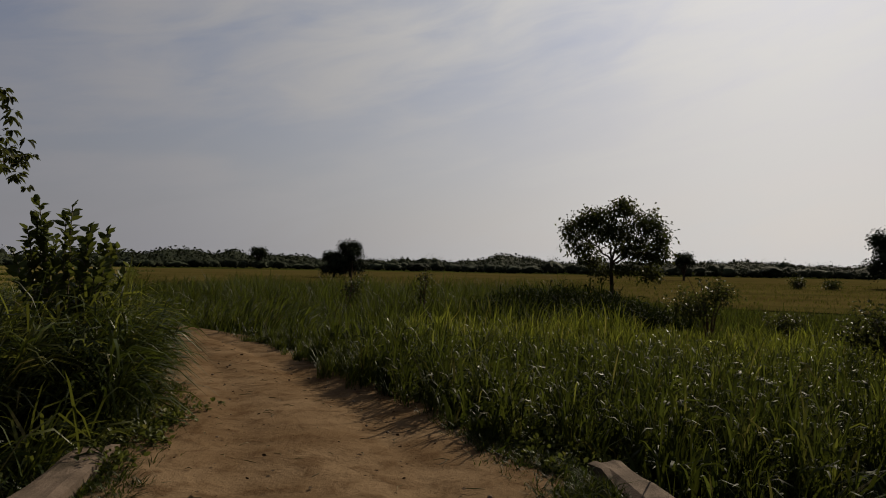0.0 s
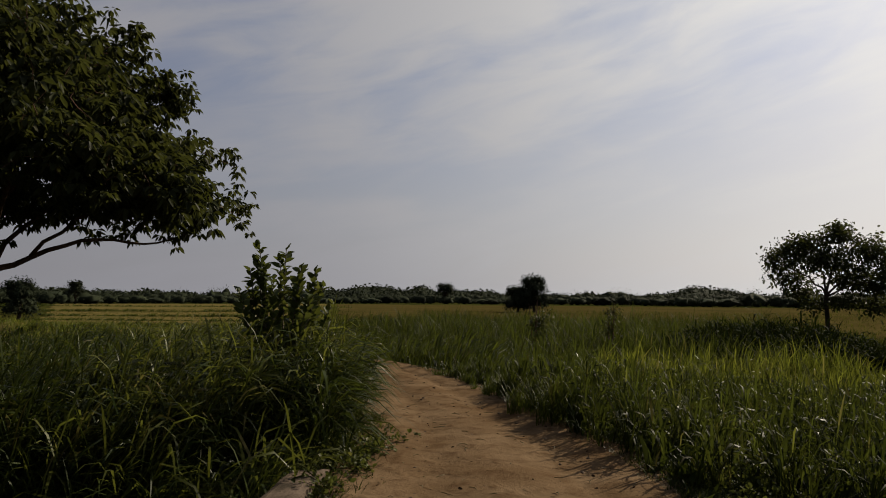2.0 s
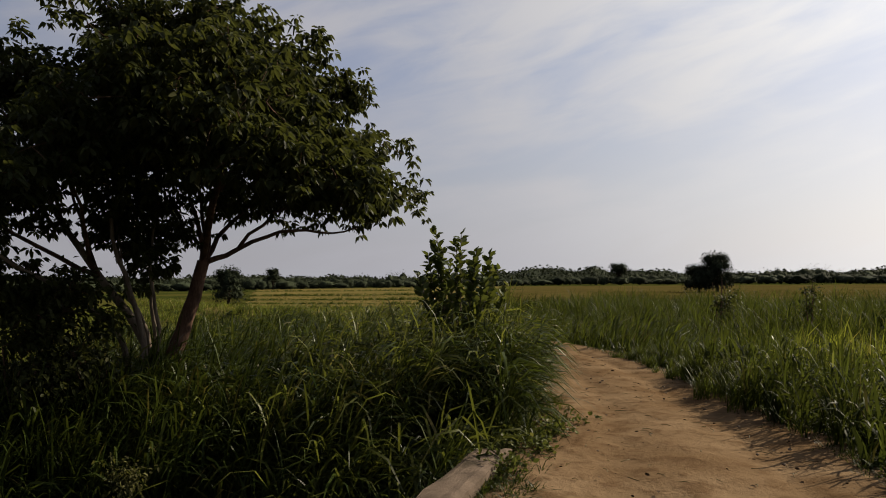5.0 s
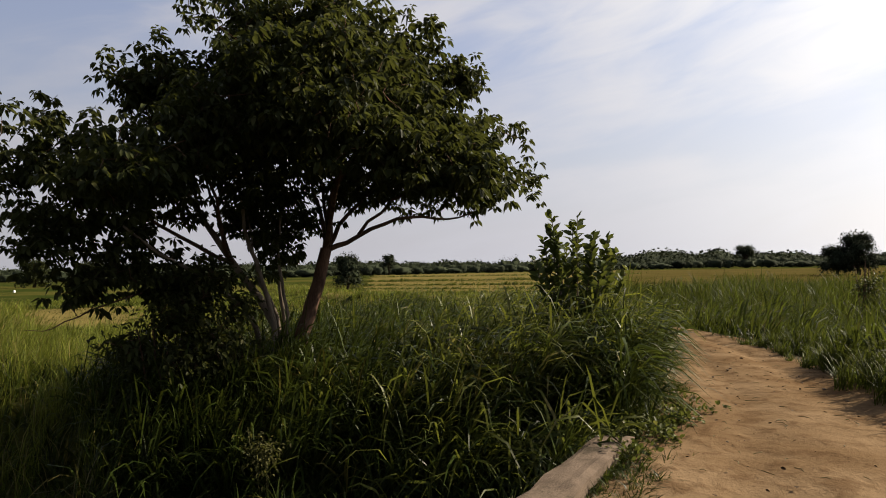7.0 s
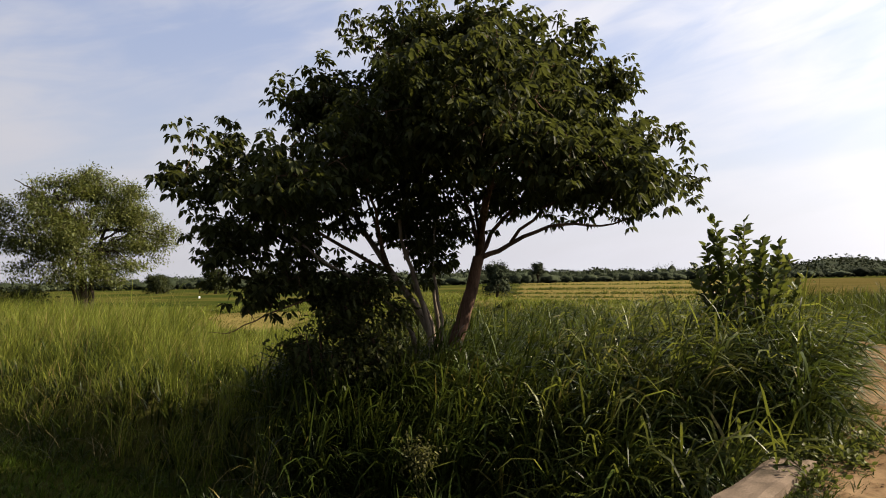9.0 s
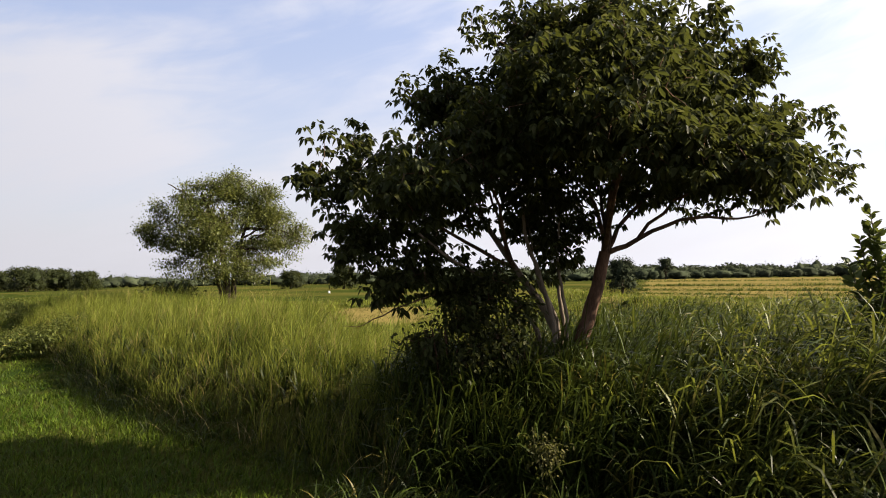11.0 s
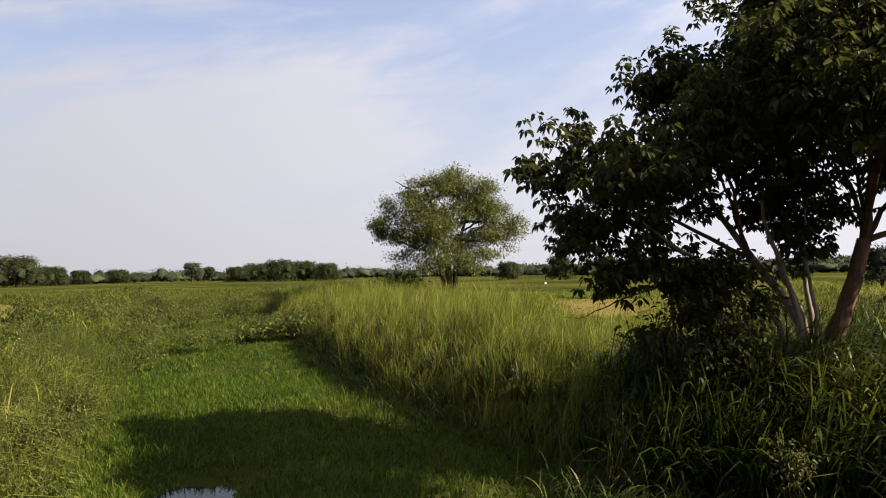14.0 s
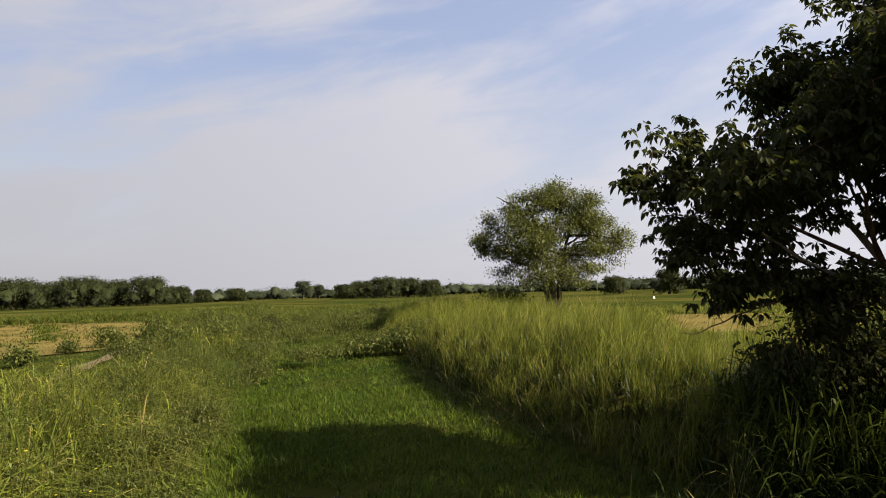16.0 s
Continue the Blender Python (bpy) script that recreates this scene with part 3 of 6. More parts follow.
def grow_crown(limbs, lobes, clusters, leaves, leaf_len, leaf_wid, mat, sag, hang, shell=0.55, spread=0.28, twig=0.008, plain=False, tuft=0):
    """Leaf sprays spread through the crown's lobes, each on a twig that springs from the nearest limb."""
    nodes = np.concatenate([np.array(l)[len(l) // 3:, :3] for l in limbs])
    vol = np.maximum(np.array([l[3] * l[4] * l[5] for l in lobes]) ** 0.75, 0.016)
    pick = RNG.choice(len(lobes), clusters, p=vol / vol.sum())
    lob = np.array(lobes)[pick]
    d = RNG.normal(size=(clusters, 3))
    d /= np.linalg.norm(d, axis=1, keepdims=True)
    r = RNG.uniform(0, 1, clusters) ** shell
    # uneven lumps in the outline
    r = r * (0.84 + 0.26 * np.sin(d[:, 0] * 5 + pick) * np.sin(d[:, 2] * 6 + 2 * pick) + 0.08 * RNG.normal(size=clusters))
    r = r * np.where(RNG.uniform(0, 1, clusters) < 0.12, RNG.uniform(1.05, 1.3, clusters), 1.0)
    c = lob[:, :3] + d * lob[:, 3:6] * r[:, None]
    order = np.argsort(((c[:, None] - nodes[None]) ** 2).sum(-1).min(1))
    c, lob = c[order], lob[order]
    allnodes = list(nodes)
    twigs, ends = [], []
    arr = np.zeros((len(nodes) + clusters * 2, 3))
    arr[:len(nodes)] = nodes
    used = len(nodes)
    for p in c:
        k = int((((arr[:used] - p) ** 2).sum(1)).argmin())
        a = arr[k]
        mid = (a + p) / 2 + np.array([0, 0, 0.06]) * np.linalg.norm(p - a) + RNG.normal(size=3) * 0.03
        L = np.linalg.norm(p - a)
        twigs.append([(*a, twig * (0.7 + 0.6 * L)), (*mid, twig * 0.75), (*p, twig * 0.35)])
        ends.append((p - a) / max(L, 1e-3))
        arr[used], arr[used + 1] = mid, p
        used += 2
    ends = np.array(ends)
    n = clusters * leaves
    own = np.repeat(np.arange(clusters), leaves)
    pos = c[own] + RNG.normal(size=(n, 3)) * spread * np.array([1, 1, 0.75]) - ends[own] * RNG.uniform(-0.3, 0.7, (n, 1)) * spread
    out = (c - lob[:, :3]) / np.maximum(np.linalg.norm(c - lob[:, :3], axis=1, keepdims=True), 1e-3)
    ax = ends[own] * 0.5 + out[own] * 0.5 + RNG.normal(size=(n, 3)) * 0.75 + np.array([0.25, 0.2, -hang])
    ln = leaf_len * RNG.uniform(0.6, 1.25, n)
    if tuft:  # leaves gathered in hanging umbrella tufts at the twig ends
        groups = n // tuft
        own = np.repeat(np.arange(clusters), groups // clusters)
        heart = c[own] + RNG.normal(size=(groups, 3)) * spread * np.array([1, 1, 0.8])
        which = np.repeat(np.arange(groups), tuft)
        n = len(which)
        a = np.tile(np.arange(tuft) * 2.4, groups) + RNG.uniform(0, 6.28, groups)[which] + RNG.uniform(-0.4, 0.4, n)
        fall = RNG.uniform(-0.25, 1.25, n)
        ax = np.stack([np.cos(a), np.sin(a), -fall], 1) + out[own][which] * 0.25 + np.array([0.25, 0.15, 0.0])
        pos = heart[which] + np.stack([np.cos(a), np.sin(a), 0.4 - 0.6 * fall], 1) * leaf_len * 0.28
        ln = leaf_len * RNG.uniform(0.65, 1.2, n)
    crown = leaf_mesh("crown", pos, ax, ln, ln * leaf_wid * RNG.uniform(0.8, 1.2, n), mat, sag, plain=plain)
    return crown, twigs


def make_tree(name, base, yaw, trunks, limbs, lobes, clusters, leaves, leaf_len, leaf_wid, leaf_mat, bark, label, sag=0.2, hang=0.35, spread=0.28, shell=0.5, twig=0.008, category="tree", plain=False, tuft=0):
    """A tree in its own axes: x to the right, y away, z up from the base."""
    root = new(name)
    root.matrix_world = pose(*base, 0, 0, yaw)
    for i, l in enumerate(trunks):
        part("trunk" if i == 0 else "stem", tubes("trunk", [l], bark, 10), root)
    for l in limbs:
        part("limb", tubes("limb", [l], bark, 7), root)
    crown, twigs = grow_crown(list(trunks) + list(limbs), lobes, clusters, leaves, leaf_len, leaf_wid, leaf_mat, sag, hang, shell, spread, twig, plain, tuft)
    tagged(part("twig_growth", tubes("twig_growth", twigs, bark, 3), root), kind="stuff")
    tagged(part("crown", crown, root), kind="stuff")
    return tagged(root, label, category)


def at_az(az, dist):
    a = radians(az)
    return -math.sin(a) * dist, math.cos(a) * dist


# ---- the big tree on the canal bank
def big_tree():
    az, dist = 51.7, 9.7
    bx, by = at_az(az, dist + 0.22)
    k = dist / 1200.0

    def P(px, py, depth=0.0):
        a = px - 784
        depth -= 1.6 * min(max((640 - px) / 340, 0), 1)  # the long left limbs reach towards the road
        s = 1 + depth / dist
        return (a * k * s, depth, 1.6 + (495 - 0.018 * a - py) * k * s)

    trunk = curve_line([(*P(782, 668)[:2], -0.45), P(798, 622), P(820, 560), P(838, 500), P(848, 455)], 0.125, 0.082, 14, 0.006)
    s2 = curve_line([(P(775, 660, 0.2)[0], 0.2, -0.45), P(772, 600, 0.2), P(735, 540, 0.15), P(690, 480, 0.1), P(640, 400, 0.3), P(600, 330, 0.5), P(560, 270, 0.5)], 0.085, 0.02, 16, 0.01)
    s3 = curve_line([(P(760, 660, -0.3)[0], -0.3, -0.45), P(765, 590, -0.3), P(735, 500, -0.4), P(715, 430, -0.5), P(700, 330, -0.6), P(690, 220, -0.6)], 0.05, 0.012, 14, 0.012)
    s4 = curve_line([(P(785, 660, 0.5)[0], 0.5, -0.45), P(775, 570, 0.5), P(770, 500, 0.6), P(760, 420, 0.8), P(745, 300, 0.9)], 0.05, 0.012, 12, 0.012)
    s5 = curve_line([(P(740, 650, -0.1)[0], -0.1, -0.45), P(738, 600, -0.1), P(715, 560, -0.3), P(640, 500, -0.5), P(580, 470, -0.6), P(520, 420, -0.6)], 0.05, 0.014, 12, 0.014)
    s6 = curve_line([(P(768, 660, 0.1)[0], 0.1, -0.45), P(772, 590, 0.1), P(752, 540, 0.0), P(731, 515, -0.1), P(726, 465, -0.1), P(716, 400, -0.1)], 0.040, 0.012, 12, 0.012)
    s7 = curve_line([(P(778, 660, -0.2)[0], -0.2, -0.45), P(784, 560, -0.2), P(770, 500, -0.3), P(768, 430, -0.3), P(780, 360, -0.3)], 0.034, 0.010, 12, 0.012)
    limbs = [
        curve_line([P(848, 458), P(880, 445), P(920, 425), P(965, 402), P(1010, 392), P(1050, 403), P(1090, 398), P(1150, 370)], 0.043, 0.009, 14, 0.012),
        curve_line([P(848, 462), P(852, 420), P(858, 370, -0.1), P(870, 320, -0.2), P(900, 230, -0.4), P(920, 120, -0.5)], 0.066, 0.009, 14, 0.015),
        curve_line([P(850, 455), P(880, 400, 0.1), P(930, 350, 0.3), P(1000, 300, 0.4), P(1080, 250, 0.5)], 0.039, 0.009, 12, 0.015),
        curve_line([P(848, 450), P(835, 390, 0.3), P(820, 320, 0.6), P(800, 230, 0.8), P(780, 120, 0.8)], 0.039, 0.009, 12, 0.015),
        curve_line([P(905, 430), P(960, 370, -0.4), P(1030, 330, -0.7), P(1110, 320, -0.8), P(1180, 310, -0.7)], 0.027, 0.007, 12, 0.015),
        curve_line([P(690, 480, 0.1), P(630, 450, 0.0), P(560, 410, -0.2), P(500, 370, -0.2), P(430, 330, -0.1), P(340, 310, 0.0)], 0.035, 0.007, 12, 0.015),
        curve_line([P(640, 400, 0.3), P(590, 410, 0.4), P(520, 390, 0.6), P(440, 380, 0.6), P(390, 400, 0.6)], 0.023, 0.006, 10, 0.015),
        curve_line([P(640, 400, 0.3), P(620, 320, 0.2), P(560, 230, 0.0), P(530, 170, 0.0)], 0.023, 0.007, 10, 0.015),
        curve_line([P(640, 500, -0.5), P(570, 525, -0.4), P(510, 540, -0.3), P(455, 562, -0.2), P(430, 582, -0.2), P(395, 592, -0.2), P(370, 589, -0.2)], 0.017, 0.003, 12, 0.010),
        curve_line([P(868, 345, -0.2), P(950, 200, -0.6), P(990, 90, -0.7)], 0.023, 0.007, 9, 0.015),
        curve_line([P(848, 452), P(862, 385, -0.9), P(880, 300, -1.6), P(900, 190, -2.0)], 0.040, 0.009, 10, 0.015),
        curve_line([P(848, 452), P(850, 385, 0.5), P(830, 300, 0.9), P(830, 190, 1.1)], 0.040, 0.009, 10, 0.015),
        curve_line([P(690, 480, 0.1), P(670, 400, -0.9), P(650, 310, -1.6), P(640, 240, -2.0)], 0.032, 0.008, 10, 0.015),
        curve_line([P(690, 480, 0.1), P(665, 390, 0.5), P(640, 310, 0.9), P(640, 240, 1.1)], 0.032, 0.008, 10, 0.015),
        curve_line([P(690, 220, -0.6), P(680, 120, -0.5), P(660, 40, -0.4)], 0.012, 0.006, 7, 0.012),
    ]

    def lobe(px, py, rx, ry, depth=0.0, ry_depth=1.1):
        x, y, z = P(px, py, depth)
        return (x, y, z, rx * k, ry_depth, ry * k)

    lobes = [
        lobe(890, 110, 135, 95, -0.2, 1.3), lobe(1000, 165, 105, 100, 0.1, 1.2), lobe(1085, 265, 95, 80, 0.0, 1.1), lobe(990, 285, 140, 66, -0.6, 1.0),
        lobe(1155, 330, 50, 38, -0.2, 0.7), lobe(745, 130, 95, 100, 0.2, 1.2), lobe(800, 240, 125, 95, -0.5, 1.1), lobe(650, 240, 110, 90, 0.1, 1.2),
        lobe(545, 190, 52, 42, 0.2, 0.7), lobe(530, 325, 115, 75, -0.1, 1.0), lobe(400, 325, 70, 48, 0.0, 0.7), lobe(320, 308, 32, 16, 0.0, 0.4),
        lobe(405, 262, 34, 26, 0.1, 0.5), lobe(440, 415, 80, 50, 0.3, 0.8), lobe(700, 320, 90, 55, -0.8, 0.7),
        lobe(470, 500, 50, 44, -0.3, 0.6), lobe(520, 470, 75, 48, -0.2, 0.7), lobe(540, 412, 58, 38, -0.2, 0.6), lobe(605, 392, 48, 24, 0.2, 0.5), lobe(790, 412, 58, 28, 0.3, 0.5), lobe(765, 452, 46, 24, -0.3, 0.4), lobe(738, 492, 36, 22, 0.3, 0.4), lobe(455, 540, 26, 16, -0.2, 0.4), lobe(590, 515, 55, 34, -0.4, 0.6),
        lobe(395, 440, 50, 28, 0.2, 0.5), lobe(950, 348, 100, 24, 0.2, 0.8), lobe(850, 50, 90, 40, 0.1, 0.8), lobe(600, 175, 60, 50, 0.1, 0.9),
        lobe(730, 60, 80, 50, 0.1, 0.9), lobe(765, 360, 70, 45, -0.4, 0.8), lobe(715, 415, 45, 20, 0.3, 0.5), lobe(870, 350, 80, 45, 0.5, 0.8),
        lobe(1090, 160, 34, 44, 0.1, 0.6),
    ]
    # the crown is as deep as it is wide
    for px, py, rx, ry in ((890, 120, 120, 85), (990, 200, 100, 85), (745, 150, 95, 90), (800, 250, 110, 80), (650, 250, 100, 75), (1060, 275, 80, 60), (530, 330, 95, 60)):
        lobes += [lobe(px, py, rx * 0.85, ry * 0.85, -1.9, 1.0), lobe(px, py, rx * 0.9, ry * 0.9, 0.9, 0.8)]
    lobes += [lobe(715, 400, 60, 28, 0.1, 0.5), lobe(740, 440, 50, 24, 0.2, 0.4), lobe(1120, 362, 46, 18, -0.1, 0.5), lobe(1050, 374, 52, 12, 0.1, 0.4), lobe(985, 378, 40, 10, 0.0, 0.4)]
    lobes += [lobe(px, py, rx, ry, -2.7, 0.8) for px, py, rx, ry in ((1110, 318, 62, 36), (1070, 285, 72, 46), (980, 270, 80, 55), (890, 220, 85, 60))]
    # short leafy shoots that break the outline
    for px, py in ((355, 232), (428, 212), (460, 186), (492, 146), (545, 138), (580, 112), (626, 20), (632, 72), (690, 10), (760, 6), (835, 12), (872, 6), (925, 20), (985, 45), (1028, 42), (1055, 92),
                   (1095, 120), (1128, 142), (1150, 205), (1195, 225), (1212, 245), (1222, 300), (1228, 330), (300, 300), (330, 330), (372, 395), (345, 445), (395, 480)):
        lobes.append(lobe(px, py + 6, 11, 14, RNG.uniform(-0.4, 0.4), 0.13))
    tree = make_tree("roadside_tree", (bx, by, 0), az, [trunk, s2, s3, s4, s5, s6, s7], limbs, lobes, 2350, 32, 0.097, 0.57, M_LEAF_DARK, M_BARK,
                     "dark green broadleaf tree with several leaning brown stems", sag=0.34, hang=0.42, spread=0.125, shell=0.42, twig=0.007, tuft=8)
    for ob in tree.children:
        if ob.name.startswith("stem"):
            ob.data.materials[0] = M_BARK_PALE
            tagged(ob, "slender pale grey-brown stem")
    return tree


big_tree()


def undergrowth_shrub():
    az, dist = 60.3, 9.1
    bx, by = at_az(az, dist)
    g = float(land(bx, by))
    stems = [curve_line([(0.1 * i - 0.25, 0.05 * i, 0), (0.12 * i - 0.3, 0.1, 0.6), (0.16 * i - 0.4, 0.1 * i - 0.2, 1.3)], 0.022, 0.007, 8, 0.02) for i in range(6)]
    lobes = [(0.05, 0, 1.45, 0.55, 0.5, 0.32), (-0.5, 0.1, 1.1, 0.35, 0.4, 0.25), (0.5, 0, 1.05, 0.40, 0.5, 0.32), (0.3, 0.2, 1.7, 0.35, 0.4, 0.22), (0.1, -0.2, 0.9, 0.4, 0.4, 0.3), (0.75, 0.1, 1.5, 0.2, 0.3, 0.2), (0.45, 0.0, 1.95, 0.38, 0.4, 0.22)]
    return make_tree("shrub", (bx, by, g), az, stems[:1], stems[1:], lobes, 270, 16, 0.085, 0.55, M_LEAF_DARK, M_BARK,
                     "dense dark shrub among the stems of the tree", sag=0.3, hang=0.4, spread=0.11, category="shrub")


undergrowth_shrub()


# ---- the round tree down the canal
def round_tree():
    az, dist = 79.45, 38.0
    bx, by = at_az(az, dist)
    g = float(land(bx, by))
    k = dist / 1200.0

    def P(px, py, depth=0.0):
        return ((px - 840) * k, depth, 1.6 - g + (488 - py) * k)

    trunk = curve_line([(0, 0, -0.2), P(840, 500), P(838, 470), P(830, 430), P(815, 380), P(800, 340)], 0.27, 0.06, 12, 0.02)
    t2 = curve_line([(0.3, 0.2, -0.2), P(850, 490, 0.2), P(856, 450, 0.3), P(870, 400, 0.3), P(890, 350, 0.4)], 0.19, 0.05, 12, 0.02)
    t3 = curve_line([(-0.2, -0.2, -0.2), P(830, 490, -0.3), P(815, 455, -0.6), P(790, 420, -0.8), P(760, 390, -1.0)], 0.17, 0.04, 12, 0.02)
    limbs = [
        curve_line([P(830, 430), P(850, 390, 0.2), P(862, 350, 0.3), P(862, 325, 0.3)], 0.10, 0.02, 10, 0.03),
        curve_line([P(870, 400, 0.3), P(910, 400, 0.0), P(945, 410, -0.3)], 0.10, 0.03, 10, 0.03),
        curve_line([P(856, 440), P(900, 430, 0.5), P(960, 425, 0.6)], 0.09, 0.02, 10, 0.03),
        curve_line([P(815, 455, -0.6), P(770, 440, 0.4), P(730, 420, 0.5)], 0.09, 0.02, 10, 0.03),
        curve_line([P(830, 430), P(805, 400, 1.0), P(790, 350, 1.6)], 0.10, 0.03, 10, 0.03),
        curve_line([P(800, 360), P(770, 340, -0.6), P(750, 330, -0.8)], 0.06, 0.02, 8, 0.03),
    ]

    def lobe(px, py, rx, ry, depth=0.0, d=1.6):
        x, y, z = P(px, py, depth)
        return (x, y, z, rx * k * 0.94, d * 0.9, ry * k * 0.90)

    lobes = [
        lobe(845, 328, 50, 28, 0, 1.8), lobe(805, 345, 48, 32, -0.6, 1.6), lobe(885, 350, 46, 34, 0.2, 1.7), lobe(768, 372, 42, 34, -0.2, 1.6), lobe(915, 382, 36, 30, 0.1, 1.4),
        lobe(742, 402, 36, 30, 0, 1.4), lobe(800, 400, 58, 42, -1.6, 1.5), lobe(870, 402, 58, 42, -1.4, 1.5), lobe(940, 415, 40, 22, 0, 1.1), lobe(748, 436, 36, 26, 0.2, 1.3),
        lobe(820, 442, 56, 30, -1.2, 1.2), lobe(890, 440, 50, 28, 0.2, 1.3), lobe(962, 404, 22, 14, 0, 0.7), lobe(840, 385, 92, 58, 1.4, 1.7), lobe(722, 404, 18, 14, 0, 0.6),
        lobe(785, 464, 48, 24, -0.9, 1.2), lobe(880, 462, 46, 24, -0.9, 1.2), lobe(918, 448, 36, 20, 0.3, 1.0), lobe(835, 474, 46, 16, -1.7, 0.9), lobe(870, 480, 24, 12, -1.5, 0.6),
    ]
    # leaf clumps on the outside of each mass, with gaps between them
    clumps = []
    for l in lobes:
        for _ in range(9):
            d = RNG.normal(size=3)
            d /= np.linalg.norm(d)
            q = RNG.uniform(0.20, 0.36)
            clumps.append((l[0] + d[0] * l[3] * 0.88, l[1] + d[1] * l[4] * 0.88, l[2] + d[2] * l[5] * 0.88, l[3] * q * 1.3, l[4] * q * 1.2, l[5] * q))
    sprays = []
    for c in clumps[::4]:
        root = np.array(P(838 + 0.35 * c[0] / k, 430 - 0.25 * (c[2] - 3) / k, 0.3 * c[1]))
        tip = np.array(c[:3])
        tip = root + (tip - root) * 0.8
        sprays.append(curve_line([root, (root + tip) / 2 + np.array([0, 0, 0.25]), tip], 0.045, 0.015, 8, 0.05))
    return make_tree("field_tree", (bx, by, g), az, [trunk, t2, t3], limbs + sprays, clumps + lobes[::2], 2900, 18, 0.135, 0.62, M_LEAF_OLIVE, M_BARK_DARK,
                     "round olive-green tree with a thick forked trunk beside the canal", sag=0.2, hang=0.2, spread=0.20, shell=0.42, twig=0.012, plain=True)


round_tree()


# ---- the airy tree across the road
def airy_tree():
    az, dist = -13.9, 32.0
    bx, by = at_az(az, dist)
    g = float(land(bx, by))
    k = dist / 1200.0

    def P(px, py, depth=0.0):
        return ((px - 1080) * k * 0.92, depth, 1.6 - g + (478 - py) * k)

    trunk = curve_line([(0, 0, -0.2), P(1080, 505), P(1078, 480), P(1079, 462)], 0.10, 0.08, 8, 0.01)
    limbs = [
        curve_line([P(1079, 465), P(1060, 445, -0.3), P(1030, 425, -0.5), P(1000, 412, -0.5)], 0.05, 0.012, 9, 0.03),
        curve_line([P(1079, 465), P(1075, 430, 0.4), P(1060, 400, 0.5), P(1045, 380, 0.5)], 0.05, 0.012, 9, 0.03),
        curve_line([P(1079, 465), P(1090, 425, -0.3), P(1100, 390, -0.4), P(1102, 362, -0.3)], 0.05, 0.012, 9, 0.03),
        curve_line([P(1079, 468), P(1110, 440, 0.2), P(1140, 415, 0.3), P(1162, 395, 0.3)], 0.05, 0.012, 9, 0.03),
        curve_line([P(1079, 470), P(1110, 455, -0.3), P(1150, 445, -0.5), P(1175, 448, -0.5)], 0.04, 0.010, 9, 0.03),
    ]

    def lobe(px, py, rx, ry, depth=0.0, d=1.0):
        x, y, z = P(px, py, depth)
        return (x, y, z, rx * k, d, ry * k)

    lobes = [lobe(1010, 412, 30, 22), lobe(1045, 392, 36, 24), lobe(1095, 378, 34, 20), lobe(1140, 400, 34, 24), lobe(1165, 425, 18, 26),
             lobe(1080, 415, 60, 24, -0.6), lobe(1120, 440, 50, 22, 0.4), lobe(1025, 440, 36, 16, 0.3), lobe(1150, 458, 32, 12, -0.2), lobe(1100, 362, 10, 8), lobe(1040, 466, 22, 10, 0.2), lobe(1105, 478, 24, 10, -0.4), lobe(1145, 484, 26, 12, 0.3), lobe(1060, 486, 20, 9, -0.3)]
    return make_tree("field_tree", (bx, by, g), az, [trunk], limbs, lobes, 850, 12, 0.15, 0.62, M_LEAF_DARK, M_BARK_DARK,
                     "small airy tree with sparse dark leaves standing in grass", sag=0.2, hang=0.2, spread=0.17, shell=0.45, twig=0.009)


airy_tree()


# ---- tall milkweed-like bush on the left verge
def broadleaf_bush(name, base, yaw, stems, leaf, mat, label, per=26, single=300):
    """Upright stems with paired broad leaves; the outer leaves are parts of their stem, the rest one mass."""
    root = new(name)
    root.matrix_world = pose(*base, 0, 0, yaw)
    one = np.zeros((1, 3))
    shapes = [leaf_mesh("leaf", one, np.array([[1.0, 0, 0]]), np.array([1.0]), np.array([w]), mat, s, normal=np.array([[0, 0, 1.0]])) for w, s in ((0.64, 0.08), (0.58, 0.14), (0.68, 0.05), (0.60, 0.2))]
    pos, ax, ln, made = [], [], [], 0
    for pts in stems:
        l = curve_line(pts, 0.018, 0.006, 12, 0.008)
        stem = part("stem", tubes("stem", [l], M_BARK_PALE, 6), root)
        n = len(l)
        for i in range(per):
            s = (0.46 + 0.54 * ((i + 0.5) / per) ** 0.85) * (n - 1)
            j = min(int(s), n - 2)
            p = l[j, :3] + (l[j + 1, :3] - l[j, :3]) * (s - j)
            for turn in (0, math.pi):
                a = i * 1.9 + turn + RNG.uniform(-0.9, 0.9)
                d = np.array([math.cos(a), math.sin(a), RNG.uniform(0.35, 1.5)])
                size = leaf * (1.05 - 0.22 * (i / per) ** 3) * RNG.uniform(0.7, 1.2)
                if i >= per * 0.62 and made < single:
                    ob = part("leaf", shapes[made % 4], stem)
                    ob.matrix_basis = Matrix.Translation(p) @ Vector(d).to_track_quat("X", "Z").to_matrix().to_4x4() @ pose(0, 0, 0, RNG.uniform(-75, 75)) @ Matrix.Scale(size, 4)
                    made += 1
                else:
                    pos.append(p)
                    ax.append(d)
                    ln.append(size)
    pos, ax, ln = np.array(pos), np.array(ax), np.array(ln)
    tagged(part("foliage", leaf_mesh("foliage", pos, ax, ln, ln * 0.62, mat, 0.10), root), kind="stuff")
    return tagged(root, label, "bush")


